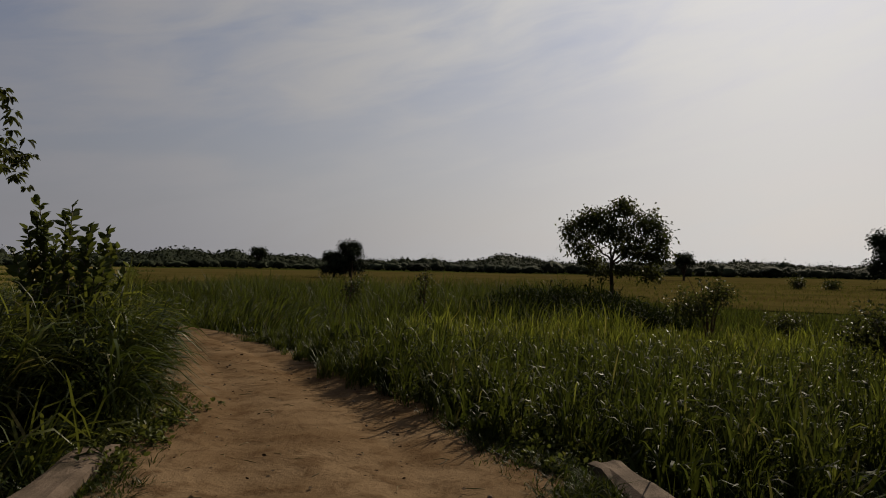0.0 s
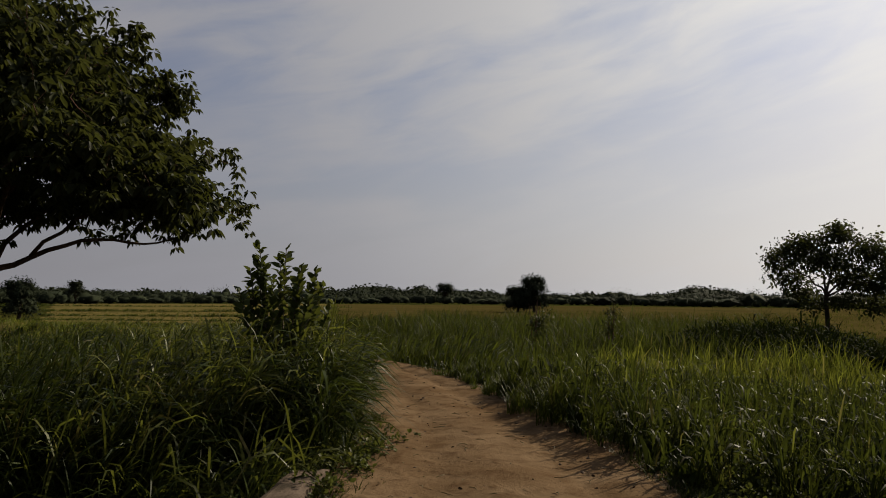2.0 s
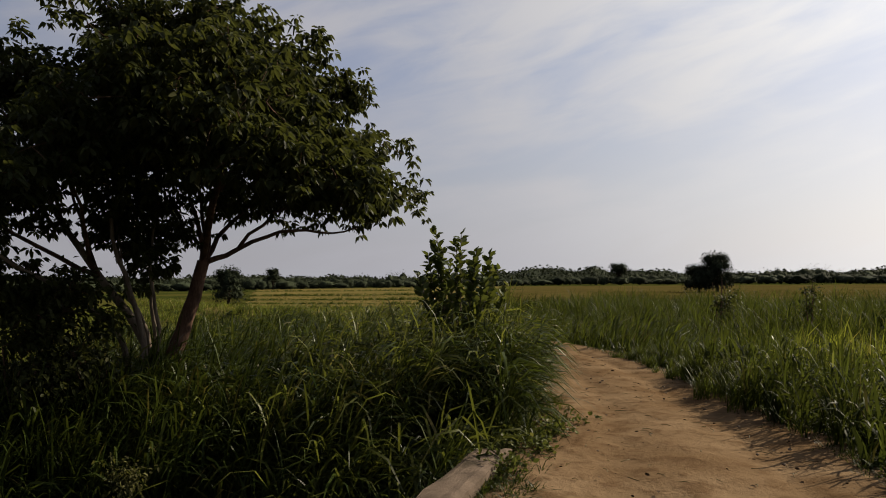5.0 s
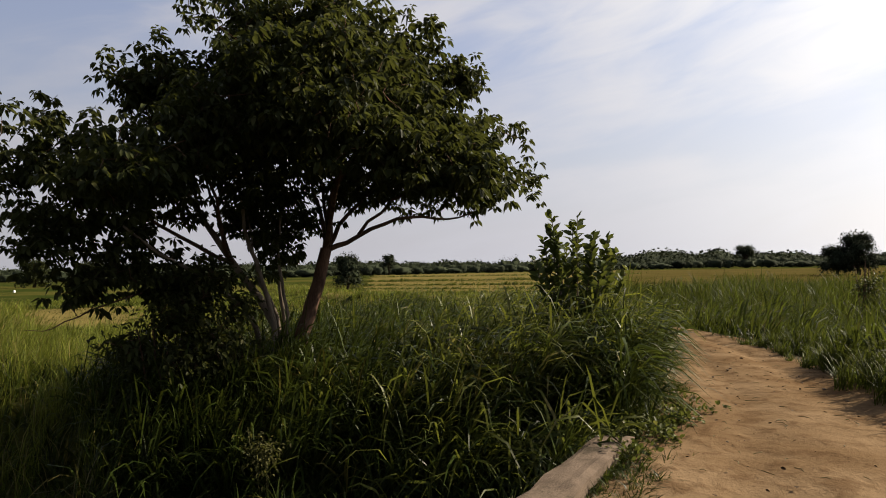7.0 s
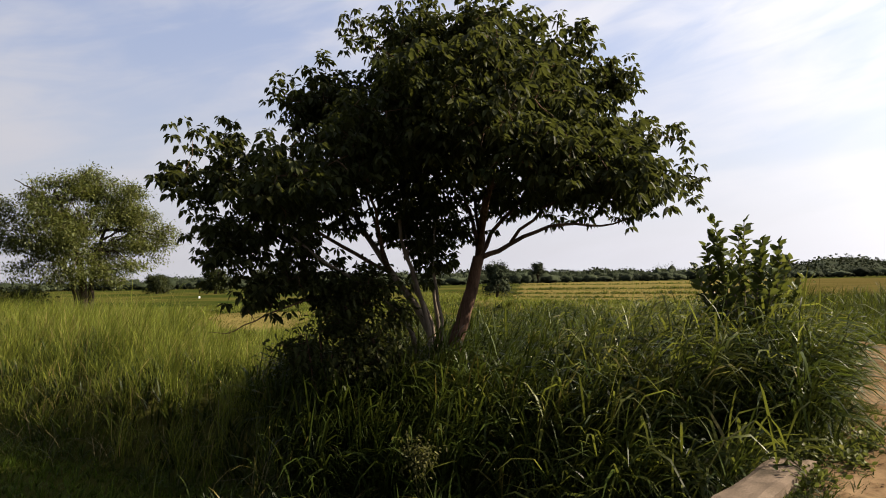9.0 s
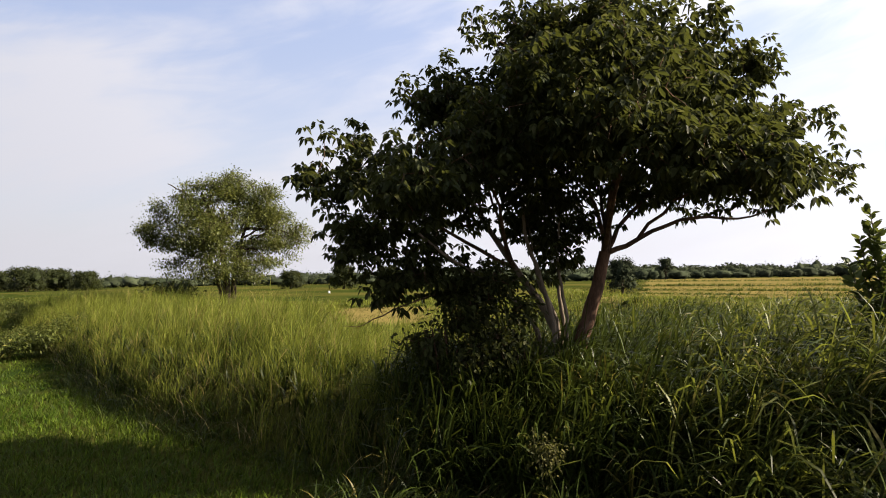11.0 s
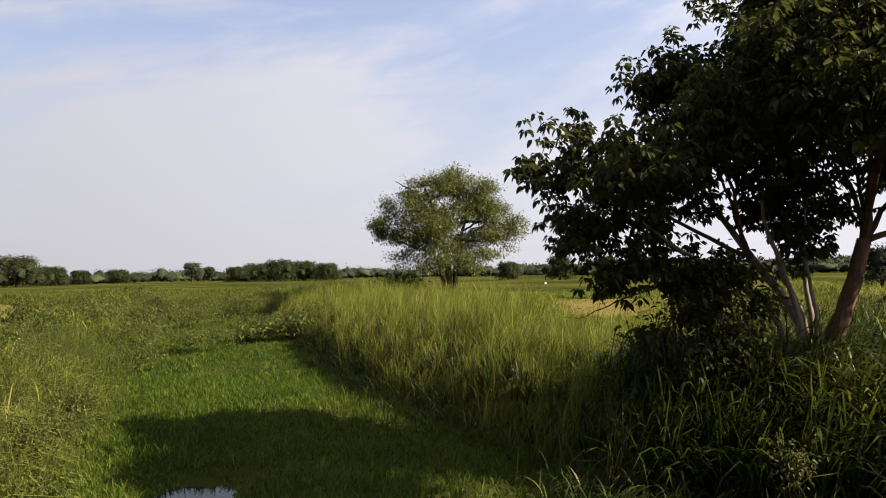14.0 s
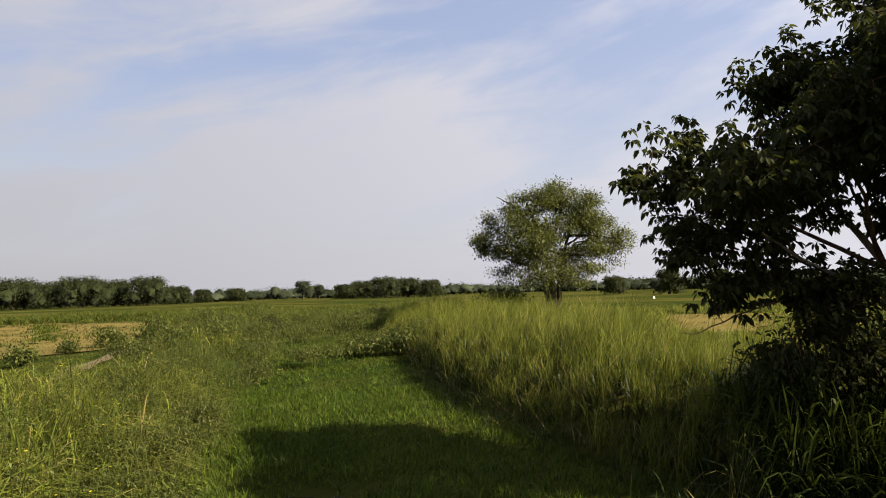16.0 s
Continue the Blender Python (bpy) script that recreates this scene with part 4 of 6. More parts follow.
def verge_bush():
    az, dist = 28.7, 10.0
    bx, by = at_az(az, dist)
    g = float(land(bx, by))
    k = dist / 1200.0
    stems = []
    for px, py, dep, rx in ((975, 382, 0.0, 1000), (1020, 388, 0.1, 1012), (1045, 420, -0.2, 1015), (1070, 425, 0.1, 1020), (960, 425, 0.2, 998), (1000, 440, -0.3, 1005),
                            (1085, 450, 0.2, 1022), (1035, 450, 0.3, 1010), (945, 460, -0.1, 1000), (1060, 470, -0.3, 1015), (985, 415, 0.3, 1003), (1100, 480, 0.0, 1025)):
        x, zt = (px - 1008) * k, 1.6 - g + (474 - py) * k
        xb = (rx - 1008) * k
        stems.append([(xb, dep * 0.3, -0.05), (xb + (x - xb) * 0.35, dep * 0.6, zt * 0.5), (x, dep, zt)])
    for s in stems[:5]:
        j = RNG.uniform(-0.08, 0.08, 2)
        stems.append([s[0], (s[1][0] + j[0], s[1][1] + j[1], s[1][2] * 0.9), (s[2][0] + 1.4 * j[0], s[2][1] + 1.4 * j[1], s[2][2] * RNG.uniform(0.86, 0.97))])
    return broadleaf_bush("verge_bush", (bx, by, g), az, stems, 0.160, M_LEAF_BIG, "tall bush with broad grey-green upright leaves in the verge", 20)


verge_bush()


# ---- small shrubs and weeds in the fields
def small_shrub(az, dist, wide, high, mat, label, name="shrub", clusters=70, leaf=0.10, lift=0.5, airy=0.5, stalk=0.0, slim=0.55):
    bx, by = at_az(az, dist)
    g = float(land(bx, by))
    stems = []
    for i in range(5):
        a = RNG.uniform(0, 6.28)
        r = RNG.uniform(0.2, 0.8) * wide / 2
        stems.append(curve_line([(0, 0, -0.05), (r * 0.4 * math.cos(a), r * 0.4 * math.sin(a), high * 0.5), (r * math.cos(a), r * math.sin(a), high * RNG.uniform(0.75, 1.0))], stalk or 0.014 + 0.01 * high, 0.004, 8, 0.02))
    lobes = [(RNG.uniform(-0.25, 0.25) * wide, RNG.uniform(-0.25, 0.25) * wide, high * RNG.uniform(lift, 0.85), wide * 0.34, wide * 0.34, high * 0.26) for _ in range(5)]
    return make_tree(name, (bx, by, g), az, stems[:1], stems[1:], lobes, clusters, 12, leaf, slim, mat, mat if mat in (M_LEAF_WEED, M_SEED) else M_BARK, label, spread=leaf * 1.2, shell=airy, twig=0.006, category="shrub")


small_shrub(-21.2, 20, 2.0, 2.1, M_LEAF_DARK, "loose leafy shrub rising above roadside grass", clusters=110, leaf=0.11, airy=0.65)
small_shrub(7.8, 26, 1.3, 2.3, M_LEAF_DARK, "straggly weed shrub above green grass", clusters=36, leaf=0.12, airy=0.8)
small_shrub(1.6, 24, 0.7, 2.2, M_LEAF_DARK, "thin upright sapling above green grass", clusters=22, leaf=0.11, airy=0.8)
small_shrub(120.0, 25.5, 1.5, 0.7, M_LEAF_WEED, "low weedy bush beside the cut plot", clusters=80, leaf=0.10, lift=0.3)
small_shrub(114.4, 33, 1.6, 1.1, M_LEAF_WEED, "low weedy bush beside the cut plot", clusters=80, leaf=0.12, lift=0.3)
small_shrub(111.6, 30, 1.8, 1.0, M_LEAF_WEED, "low weedy bush beside the cut plot", clusters=90, leaf=0.12, lift=0.3)
small_shrub(117.0, 31, 1.1, 0.7, M_LEAF_WEED, "low weedy bush beside the cut plot", clusters=60, leaf=0.10, lift=0.3)
small_shrub(-26.8, 22, 1.6, 1.15, M_LEAF_DARK, "low round dark shrub at the field edge", clusters=80, leaf=0.10, lift=0.35)
small_shrub(-33.5, 15, 2.2, 1.5, M_LEAF_DARK, "dense dark shrub beside the ripe field", clusters=190, leaf=0.10, lift=0.3)
small_shrub(-27.5, 95, 1.8, 1.2, M_LEAF_DARK, "small dark bush alone in the rice", clusters=60, leaf=0.25, lift=0.3)
small_shrub(-29.6, 95, 2.8, 1.2, M_LEAF_DARK, "small dark bush alone in the rice", clusters=60, leaf=0.25, lift=0.3)
small_shrub(94.3, 27.5, 3.6, 0.75, M_LEAF_WEED, "low bush growing on the canal bed", clusters=170, leaf=0.12, lift=0.35)
small_shrub(91.0, 27.0, 2.6, 1.0, M_LEAF_WEED, "low bush growing on the canal bed", clusters=110, leaf=0.12, lift=0.35)
small_shrub(102.4, 42, 1.9, 0.9, M_LEAF_DARK, "small dark bush in the open marsh", clusters=60, leaf=0.16, lift=0.3)
small_shrub(83.0, 40, 4.4, 1.6, M_LEAF_DARK, "dark shrub at the foot of the round tree", clusters=200, leaf=0.18, lift=0.35)
small_shrub(53.6, 7.4, 0.50, 1.10, M_SEED, "brownish seeding weed on the canal bank", name="weed", clusters=30, leaf=0.045, lift=0.62, stalk=0.004, airy=1.0)


for az, d, w, h in ((104.0, 21, 1.8, 0.8), (107.5, 29, 2.6, 1.0), (101.0, 33, 3.2, 1.1), (97.0, 38, 3.4, 1.2), (105.5, 44, 3.6, 1.2), (110.5, 24, 1.6, 0.7), (99.2, 25, 2.2, 0.75), (94.5, 46, 4.0, 1.3), (108.6, 52, 4.2, 1.3), (103.2, 60, 5.0, 1.5)):
    small_shrub(az, d, w, h, M_LEAF_WEED, "leafy weed clump rising from the marsh grass", name="weed_clump", clusters=130, leaf=0.06 + 0.0014 * d, lift=0.25, slim=0.36)

hummocks = np.random.default_rng(17)
for i in range(34):
    az, d = hummocks.uniform(85, 119), 17 + 45 * hummocks.uniform(0, 1) ** 1.3
    hx, hy = at_az(az, d)
    hc = hy - float(canal_mid(hx))
    if (-2.6 < hc < 3.4 and d < 27) or hc > 4 or (hc < -5.5 and az > 108 and d < 60):
        continue
    small_shrub(az, d, hummocks.uniform(0.05, 0.085) * d + 0.5, hummocks.uniform(0.6, 1.15), M_LEAF_WEED, "leafy green hummock rising from the marsh", name="weed_clump", clusters=150, leaf=0.055 + 0.0013 * d, lift=0.2, slim=0.36)


def ball():
    bm = bmesh.new()
    bmesh.ops.create_icosphere(bm, subdivisions=2, radius=1)
    v = np.array([q.co for q in bm.verts])
    f = np.array([[q.index for q in p.verts] for p in bm.faces])
    bm.free()
    return v, f


BALL_V, BALL_F = ball()


def lumps(lobes, share):
    """Uneven rounded leaf masses, one for each lobe."""
    vs, fs = [], []
    for i, l in enumerate(lobes):
        r = 1 + 0.30 * np.sin(BALL_V[:, 0] * 5.3 + i) * np.sin(BALL_V[:, 1] * 4.7 + 2 * i) + 0.22 * np.sin(BALL_V[:, 2] * 8 + 3 * i + 4 * BALL_V[:, 0])
        vs.append(l[:3] + BALL_V * r[:, None] * l[3:6] * share)
        fs.append(BALL_F + i * len(BALL_V))
    return np.concatenate(vs), np.concatenate(fs)


# ---- far trees standing alone
def far_tree(az, dist, wide, high, label, clusters=220, mat=None, lift=0.30, leaf=0.5):
    bx, by = at_az(az, dist)
    g = float(land(bx, by))
    trunk = curve_line([(0, 0, -0.3), (0.1, 0, high * 0.25), (0.0, 0.1, high * 0.55)], wide * 0.045, wide * 0.025, 7, 0.03)
    limbs, lobes = [], []
    middle = max(0.36, 0.5 * (lift + 0.92))
    for i in range(22):
        a, z = i * 2.4 + RNG.uniform(-0.3, 0.3), high * (lift + 0.12 + (0.72 - lift) * ((i * 0.7549 + 0.1) % 1.0))
        over = max(0.0, (z / high - middle) / (0.87 - middle))
        r = wide * 0.37 * math.sqrt((i * 0.5698 + 0.2) % 1.0) * math.sqrt(max(0.02, 1 - over ** 2))
        q = RNG.uniform(0.12, 0.18) * (1 - 0.25 * over)
        lobes.append((r * math.cos(a), r * math.sin(a), z, wide * q, wide * q, min(wide * q, (high - z) * 1.0)))
        limbs.append(curve_line([(0, 0, high * 0.18), (r * 0.4 * math.cos(a), r * 0.4 * math.sin(a), z * 0.7), (r * math.cos(a), r * math.sin(a), z)], wide * 0.016, wide * 0.005, 5, 0.04))
    # the rounded head of the crown
    for x, y, z, q in ((0.0, 0.0, 0.80, 0.20), (-0.12, 0.05, 0.72, 0.20), (0.13, -0.04, 0.71, 0.19), (0.02, -0.10, 0.66, 0.22)):
        lobes.append((x * wide, y * wide, z * high, q * wide, q * wide, min(q * wide, (1 - z) * high)))
    tree = new("far_tree")
    tree.matrix_world = pose(bx, by, g, 0, 0, az)
    part("trunk", tubes("trunk", [trunk], M_BARK_DARK, 8), tree)
    for l in limbs:
        part("limb", tubes("limb", [l], M_BARK_DARK, 5), tree)
    # small leaves in a loose skin over each rounded leaf mass
    n = clusters * 12 // len(lobes)
    pos = []
    for l in lobes:
        u = RNG.normal(size=(n, 3))
        u /= np.linalg.norm(u, axis=1, keepdims=True)
        pos.append(np.array(l[:3]) + u * np.array(l[3:6]) * np.clip(0.92 + 0.20 * RNG.normal(size=(n, 1)), 0.45, 1.25))
    pos = np.concatenate(pos)
    size = leaf * 0.8 * RNG.uniform(0.6, 1.2, len(pos))
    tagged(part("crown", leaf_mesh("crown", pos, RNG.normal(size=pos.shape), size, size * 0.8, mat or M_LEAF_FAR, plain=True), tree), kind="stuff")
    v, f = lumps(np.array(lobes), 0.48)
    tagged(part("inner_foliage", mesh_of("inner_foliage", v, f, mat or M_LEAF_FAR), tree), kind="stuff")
    return tagged(tree, label, "tree")


far_tree(7.8, 120, 7.0, 6.9, "dark round tree alone in the ripe field", 520, leaf=0.36, lift=0.04)
far_tree(9.1, 121, 6.4, 4.9, "lower dark tree close beside a round tree", 320, leaf=0.36, lift=0.03)
far_tree(-19.5, 150, 6.0, 6.2, "small flat-topped tree beyond the ripe field", 240, lift=0.45, leaf=0.4)
far_tree(-33.5, 110, 9.0, 8.5, "dark spreading tree beyond the ripe field", 460, lift=0.12, leaf=0.45)
far_tree(15.2, 330, 11.0, 10.5, "flat-topped tree above the far wood", 220, leaf=0.7, lift=0.5)
far_tree(100.2, 260, 8.5, 7.4, "dark tree beyond the marsh", 260, lift=0.25, leaf=0.6)
far_tree(98.9, 262, 6.0, 5.8, "dark tree beyond the marsh", 200, lift=0.25, leaf=0.6)
far_tree(43.75, 260, 7.0, 8.5, "narrow dark tree above the far wood", 160, leaf=0.7)
far_tree(47.2, 75, 4.4, 4.2, "dark rounded tree beyond the stubble", 320, leaf=0.26, lift=0.03)
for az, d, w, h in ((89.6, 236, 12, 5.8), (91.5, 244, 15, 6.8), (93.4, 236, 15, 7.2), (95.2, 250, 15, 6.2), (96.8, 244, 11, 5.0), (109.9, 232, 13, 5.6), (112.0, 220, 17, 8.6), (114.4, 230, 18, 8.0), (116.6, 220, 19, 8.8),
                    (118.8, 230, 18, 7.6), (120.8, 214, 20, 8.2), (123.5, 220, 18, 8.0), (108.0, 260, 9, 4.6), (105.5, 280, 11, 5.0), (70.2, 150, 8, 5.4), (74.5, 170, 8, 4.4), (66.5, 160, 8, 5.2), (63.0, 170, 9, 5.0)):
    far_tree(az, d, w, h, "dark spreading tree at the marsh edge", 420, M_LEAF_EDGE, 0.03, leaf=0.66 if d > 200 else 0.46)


# ---- the far belt of woods all round, and low wooded hills behind it
def woods():
    pos, ax, ln, lobes = [], [], [], []
    rng = np.random.default_rng(3)
    for az in np.arange(-38, 128, 0.42):
        for rank in range(2):
            a = az + rng.uniform(-0.2, 0.2)
            d = (300, 350)[rank] * rng.uniform(0.92, 1.08) * (1.0 + 0.15 * math.sin(radians(az * 5)))
            h = rng.uniform(4.0, 6.0) * (0.9, 1.15)[rank] * (1 + 0.14 * math.sin(az * 0.45) + 0.10 * math.sin(az * 1.9))
            if rng.random() < 0.08:
                h *= 1.3
            w = rng.uniform(5.0, 9.0)
            x, y = at_az(a, d)
            lobes.append((x, y, -0.6 + h * 0.42, w * 0.5, w * 0.5, h * 0.5))
            n = 150
            u = rng.normal(size=(n, 3))
            u[:, 2] = np.abs(u[:, 2]) - 0.75
            u /= np.linalg.norm(u, axis=1, keepdims=True)
            u *= rng.uniform(0.70, 1.12, (n, 1))
            pos.append(np.array([x, y, -0.6 + h * 0.45]) + u * np.array([w * 0.52, w * 0.52, h * 0.52]))
            ax.append(rng.normal(size=(n, 3)))
            ln.append(rng.uniform(0.30, 0.62, n))
    pos, ax, ln = np.concatenate(pos), np.concatenate(ax), np.concatenate(ln)
    belt = stuff("far_woods", leaf_mesh("far_woods", pos, ax, ln, ln * 1.1, M_LEAF_FAR, plain=True), "dark belt of mixed trees along the horizon", "woods")
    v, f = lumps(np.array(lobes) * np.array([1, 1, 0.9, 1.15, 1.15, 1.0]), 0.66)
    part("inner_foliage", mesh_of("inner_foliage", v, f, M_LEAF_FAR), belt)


woods()


HUMPS = ((-5.2, 2.6, 10), (13.5, 2.2, 6), (17.2, 1.5, 11), (21.2, 2.0, 11), (25.0, 2.4, 7), (47, 6, 4), (-22, 5, 4), (62, 5, 5))


def hills():
    rng = np.random.default_rng(5)
    n = 17000
    az = rng.uniform(-40, 75, n)
    top = 9 + 1.5 * np.sin(az * 0.7) + 1.2 * np.sin(az * 2.3) + np.zeros(n)
    for a0, w, h in HUMPS:
        top = top + h * np.exp(-((az - a0) / w) ** 2)
    d = rng.uniform(880, 960, n)
    z = top * rng.uniform(0.0, 1.0, n) ** 0.6 + rng.normal(size=n) * 0.5
    a = np.radians(az)
    ln = rng.uniform(2.0, 4.5, n)
    me = leaf_mesh("wooded_hills", np.stack([-np.sin(a) * d, np.cos(a) * d, z], 1), rng.normal(size=(n, 3)), ln, ln * 1.1, M_LEAF_FAR, plain=True)
    range_ = stuff("wooded_hills", me, "low wooded hills on the far horizon", "hills")
    # the rounded ridges under the trees
    azs = np.arange(-40, 75, 0.12)
    crest = 9 + 1.5 * np.sin(azs * 0.7) + 1.2 * np.sin(azs * 2.3)
    for a0, w, h in HUMPS:
        crest = crest + h * np.exp(-((azs - a0) / w) ** 2)
    crest = crest * 0.94 + 0.5 * np.sin(azs * 31) * np.sin(azs * 13.7)
    r, c = 7, len(azs)
    g, ra = np.meshgrid(np.arange(c), np.linspace(0, 1, r))
    dist = 890 + 90 * ra
    zz = -1 + (crest[g] + 1) * np.sin(ra * math.pi * 0.5)
    aa = np.radians(azs[g])
    v = np.stack([-np.sin(aa) * dist, np.cos(aa) * dist, zz], -1).reshape(-1, 3)
    i = (np.arange(r - 1)[:, None] * c + np.arange(c - 1)[None]).ravel()
    part("ridge", mesh_of("ridge", v, np.stack([i, i + 1, i + c + 1, i + c], 1), M_LEAF_FAR, True), range_)


hills()


# ---- grass, region by region
def bearing(x, y):
    return np.degrees(np.arctan2(-x, y))


def verge_left(x, y):
    o = off_road(x, y)
    c = y - canal_mid(x)
    near = (x > -1.62 * y - 0.5 * wavy(x, y, 1.2)) | ((x > -2.3 * y - 0.5 * wavy(x, y, 1.2)) & (np.hypot(x, y) < 10.6) & (y > 0))
    return ~right_of_road(x, y) & (o > 0.36 + 0.12 * wavy(x, y, 2.5, 1.0)) & (c > canal_right(x) - 0.35) & ((o > 0.8) | (y > 6.1)) & near & (((x + 3.5) / 0.8) ** 2 + ((y - 6.1) / 0.55) ** 2 > 1)


def verge_top(x, y):
    """Height of the verge's leafy surface above the road."""
    c = y - canal_mid(x) - canal_right(x)
    top = np.interp(bearing(x, y), [14, 22, 32, 41, 50, 57, 66], [0.84, 1.04, 1.06, 0.84, 0.64, 0.58, 0.46])
    top = top + np.interp(off_road(x, y), [0.25, 0.6, 1.3], [-0.40, -0.08, 0.0]) + np.interp(c, [-0.35, 0.25, 0.9], [-0.85, -0.30, 0.0])
    return top + 0.16 * wavy(x, y, 1.3) + 0.17 * wavy(x, y, 2.9, 2.0) + 0.22 * np.exp(-((x + 4.5) ** 2 + (y - 8.2) ** 2) / 1.6)


x, y = scatter(24000, -15, -2.2, 1.0, 16, lambda x, y: verge_left(x, y))
stuff("tall_grass", canes(x, y, verge_top(x, y), 6, 0.92, 0.023, M_CANE, "tall_grass", np.interp(bearing(x, y), [36, 48], [0.62, 0.36]) * np.interp(off_road(x, y), [0.35, 1.1], [0.3, 1.0]), 0.62, np.interp(bearing(x, y), [36, 48], [-0.45, 0.10]), 0.55), "tall dark green broad-bladed grass blown over beside the track")
# sunlit tips of the verge, the light painted in as paler leaves
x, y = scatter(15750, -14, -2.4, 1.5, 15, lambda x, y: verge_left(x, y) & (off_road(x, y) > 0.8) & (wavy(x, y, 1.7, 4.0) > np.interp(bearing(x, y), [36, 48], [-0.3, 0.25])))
stuff("arching_grass", canes(x, y, verge_top(x, y) + 0.10, 5, 1.0, 0.025, M_LITCANE, "arching_grass", 0.55, 0.7, -0.25, 0.7), "arching blades with sunlight painted into their paler colour")
x, y = scatter(7000, -14, -3.2, 1.0, 15, lambda x, y: verge_left(x, y) & (off_road(x, y) > 1.0) & (wavy(x, y, 1.1, 6.0) > 0.0))
stuff("dry_grass", blades(x, y, verge_top(x, y) - land(x, y), 0.011, 0.7, M_DRYGRASS, "dry_grass", 0.5, 4, clump=0.8, droop=0.6), "dry brown blades among the green grass")
x, y = scatter(5000, -12, -4.5, 1.0, 7, lambda x, y: verge_left(x, y) & (bearing(x, y) > 52) & (y - canal_mid(x) - canal_right(x) < 1.5) & (wavy(x, y, 1.9, 2.0) > 0.1))
stuff("dry_grass", blades(x, y, verge_top(x, y) - land(x, y) + 0.15, 0.012, 0.45, M_DRYGRASS, "dry_grass", 0.3, 4, clump=0.7, droop=0.9), "pale dead stalks hanging over the canal bank")
# broad low blades added to block light and darken the verge's inside
x, y = scatter(34000, -15, -2.2, 1.0, 16, lambda x, y: verge_left(x, y) & (off_road(x, y) > 0.6))
stuff("shading_undergrowth", blades(x, y, (verge_top(x, y) - land(x, y)) * 0.62, 0.050, 0.6, M_CANE, "shading_undergrowth", 0.1, 2, clump=0.4), "dense lower leaves added to darken the inside of the verge grass")

x, y = scatter(90000, -40, -1, 10, 62, lambda x, y: ((off_road(x, y) > 0.3) | (y > 20)) & (np.hypot(x, y) > 14.5) & (y > -1.45 * x) & (x < -0.17 * y) & (np.hypot(x, y) < np.where(y > -1.9 * x, 58, 33) + 5 * wavy(x, y, 0.35, 2.0)) & (RNG.uniform(0, 1, len(x)) < np.interp(np.hypot(x, y), [15, 26, 60], [1.0, 0.75, 0.45])))
stuff("tall_grass", blades(x, y, np.where(y > -2.3 * x, 0.95, np.interp(np.hypot(x, y), [15, 22, 32, 60], [0.85, 0.7, 0.55, 0.5])) * (1 + 0.3 * wavy(x, y, 0.6, 4.0)), 0.034, 0.7, M_MEADOW, "tall_grass", 0.6, 2, clump=0.8, rise=0.5), "green grass along the far part of the track")


def verge_right(x, y):
    o = off_road(x, y)
    return right_of_road(x, y) & (o > np.where(y > 7.5, -0.10, 0.06) + 0.16 * wavy(x, y, 2.2, 7.0)) & ((o > 1.2) | (y > 6.4))


def right_top(x, y):
    o, far, az = off_road(x, y), np.hypot(x, y), bearing(x, y)
    top = np.interp(far, [4, 8, 14, 18, 24, 30, 40], [0.34, 0.56, 0.56, 0.48, 0.62, 0.85, 0.75])
    top = np.where(az < -12, top - (top - np.interp(far, [4, 9, 14, 20, 40], [0.30, 0.52, 0.46, 0.10, -0.05])) * np.clip((-12 - az) / 5, 0, 1), top)
    top = top + 0.36 * np.exp(-((az - 3) / 8) ** 2 - ((far - 9.8) / 2.2) ** 2) - 0.16 * np.exp(-((far - 14) / 4) ** 2)
    return top + np.interp(o, [-0.15, 0.12, 0.7], [-0.26, 0.0, 0.0]) * np.where(az < 11, 0.7, 1.1) + 0.16 * wavy(x, y, 0.9, 3.0) + 0.15 * wavy(x, y, 2.3, 8.0)


x, y = scatter(19000, -8, 13, 0.5, 17, lambda x, y: verge_right(x, y) & (np.hypot(x + 1, y) < 14.5 + wavy(x, y, 0.8)) & (bearing(x, y) < 9 + 3 * wavy(x, y, 1.1, 5.0)) & (wavy(x, y, 1.5, 3.0) + 0.5 * wavy(x, y, 3.1, 8.0) > -0.42))
stuff("tall_grass", canes(x, y, right_top(x, y), 6, 0.52, 0.023, M_RIGHT, "tall_grass", 0.16, 0.35, 0.40, 0.6), "lush upright broad-bladed grass beside the track")
x, y = scatter(90000, -8, 2, 6, 15, lambda x, y: verge_right(x, y) & (np.hypot(x + 1, y) < 15) & (bearing(x, y) > 7.5 + 3 * wavy(x, y, 1.1, 5.0)))
stuff("meadow_grass", blades(x, y, np.maximum(right_top(x, y) - 0.10 - land(x, y), 0.2), 0.0125, 0.55, M_MEADOW, "meadow_grass", 0.35, 3, clump=0.5, rise=0.45, droop=0.5), "soft mid-green grass along the edge of the track")
# highlights on the right verge, made with leaves of a lighter painted colour
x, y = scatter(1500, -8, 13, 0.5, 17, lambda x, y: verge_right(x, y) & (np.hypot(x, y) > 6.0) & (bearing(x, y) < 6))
stuff("arching_grass", canes(x, y, right_top(x, y) + 0.06, 4, 0.58, 0.026, M_LITCANE, "arching_grass", 0.2, 0.4, 0.45, 0.6), "slightly glossy arching cane leaves with light painted into their colour")
# the same light-blocking filler, to deepen shade in the right-hand grass
x, y = scatter(34000, -8, 13, 0.5, 17, lambda x, y: verge_right(x, y) & (off_road(x, y) > np.where(bearing(x, y) < 11, 0.14, 0.4)))
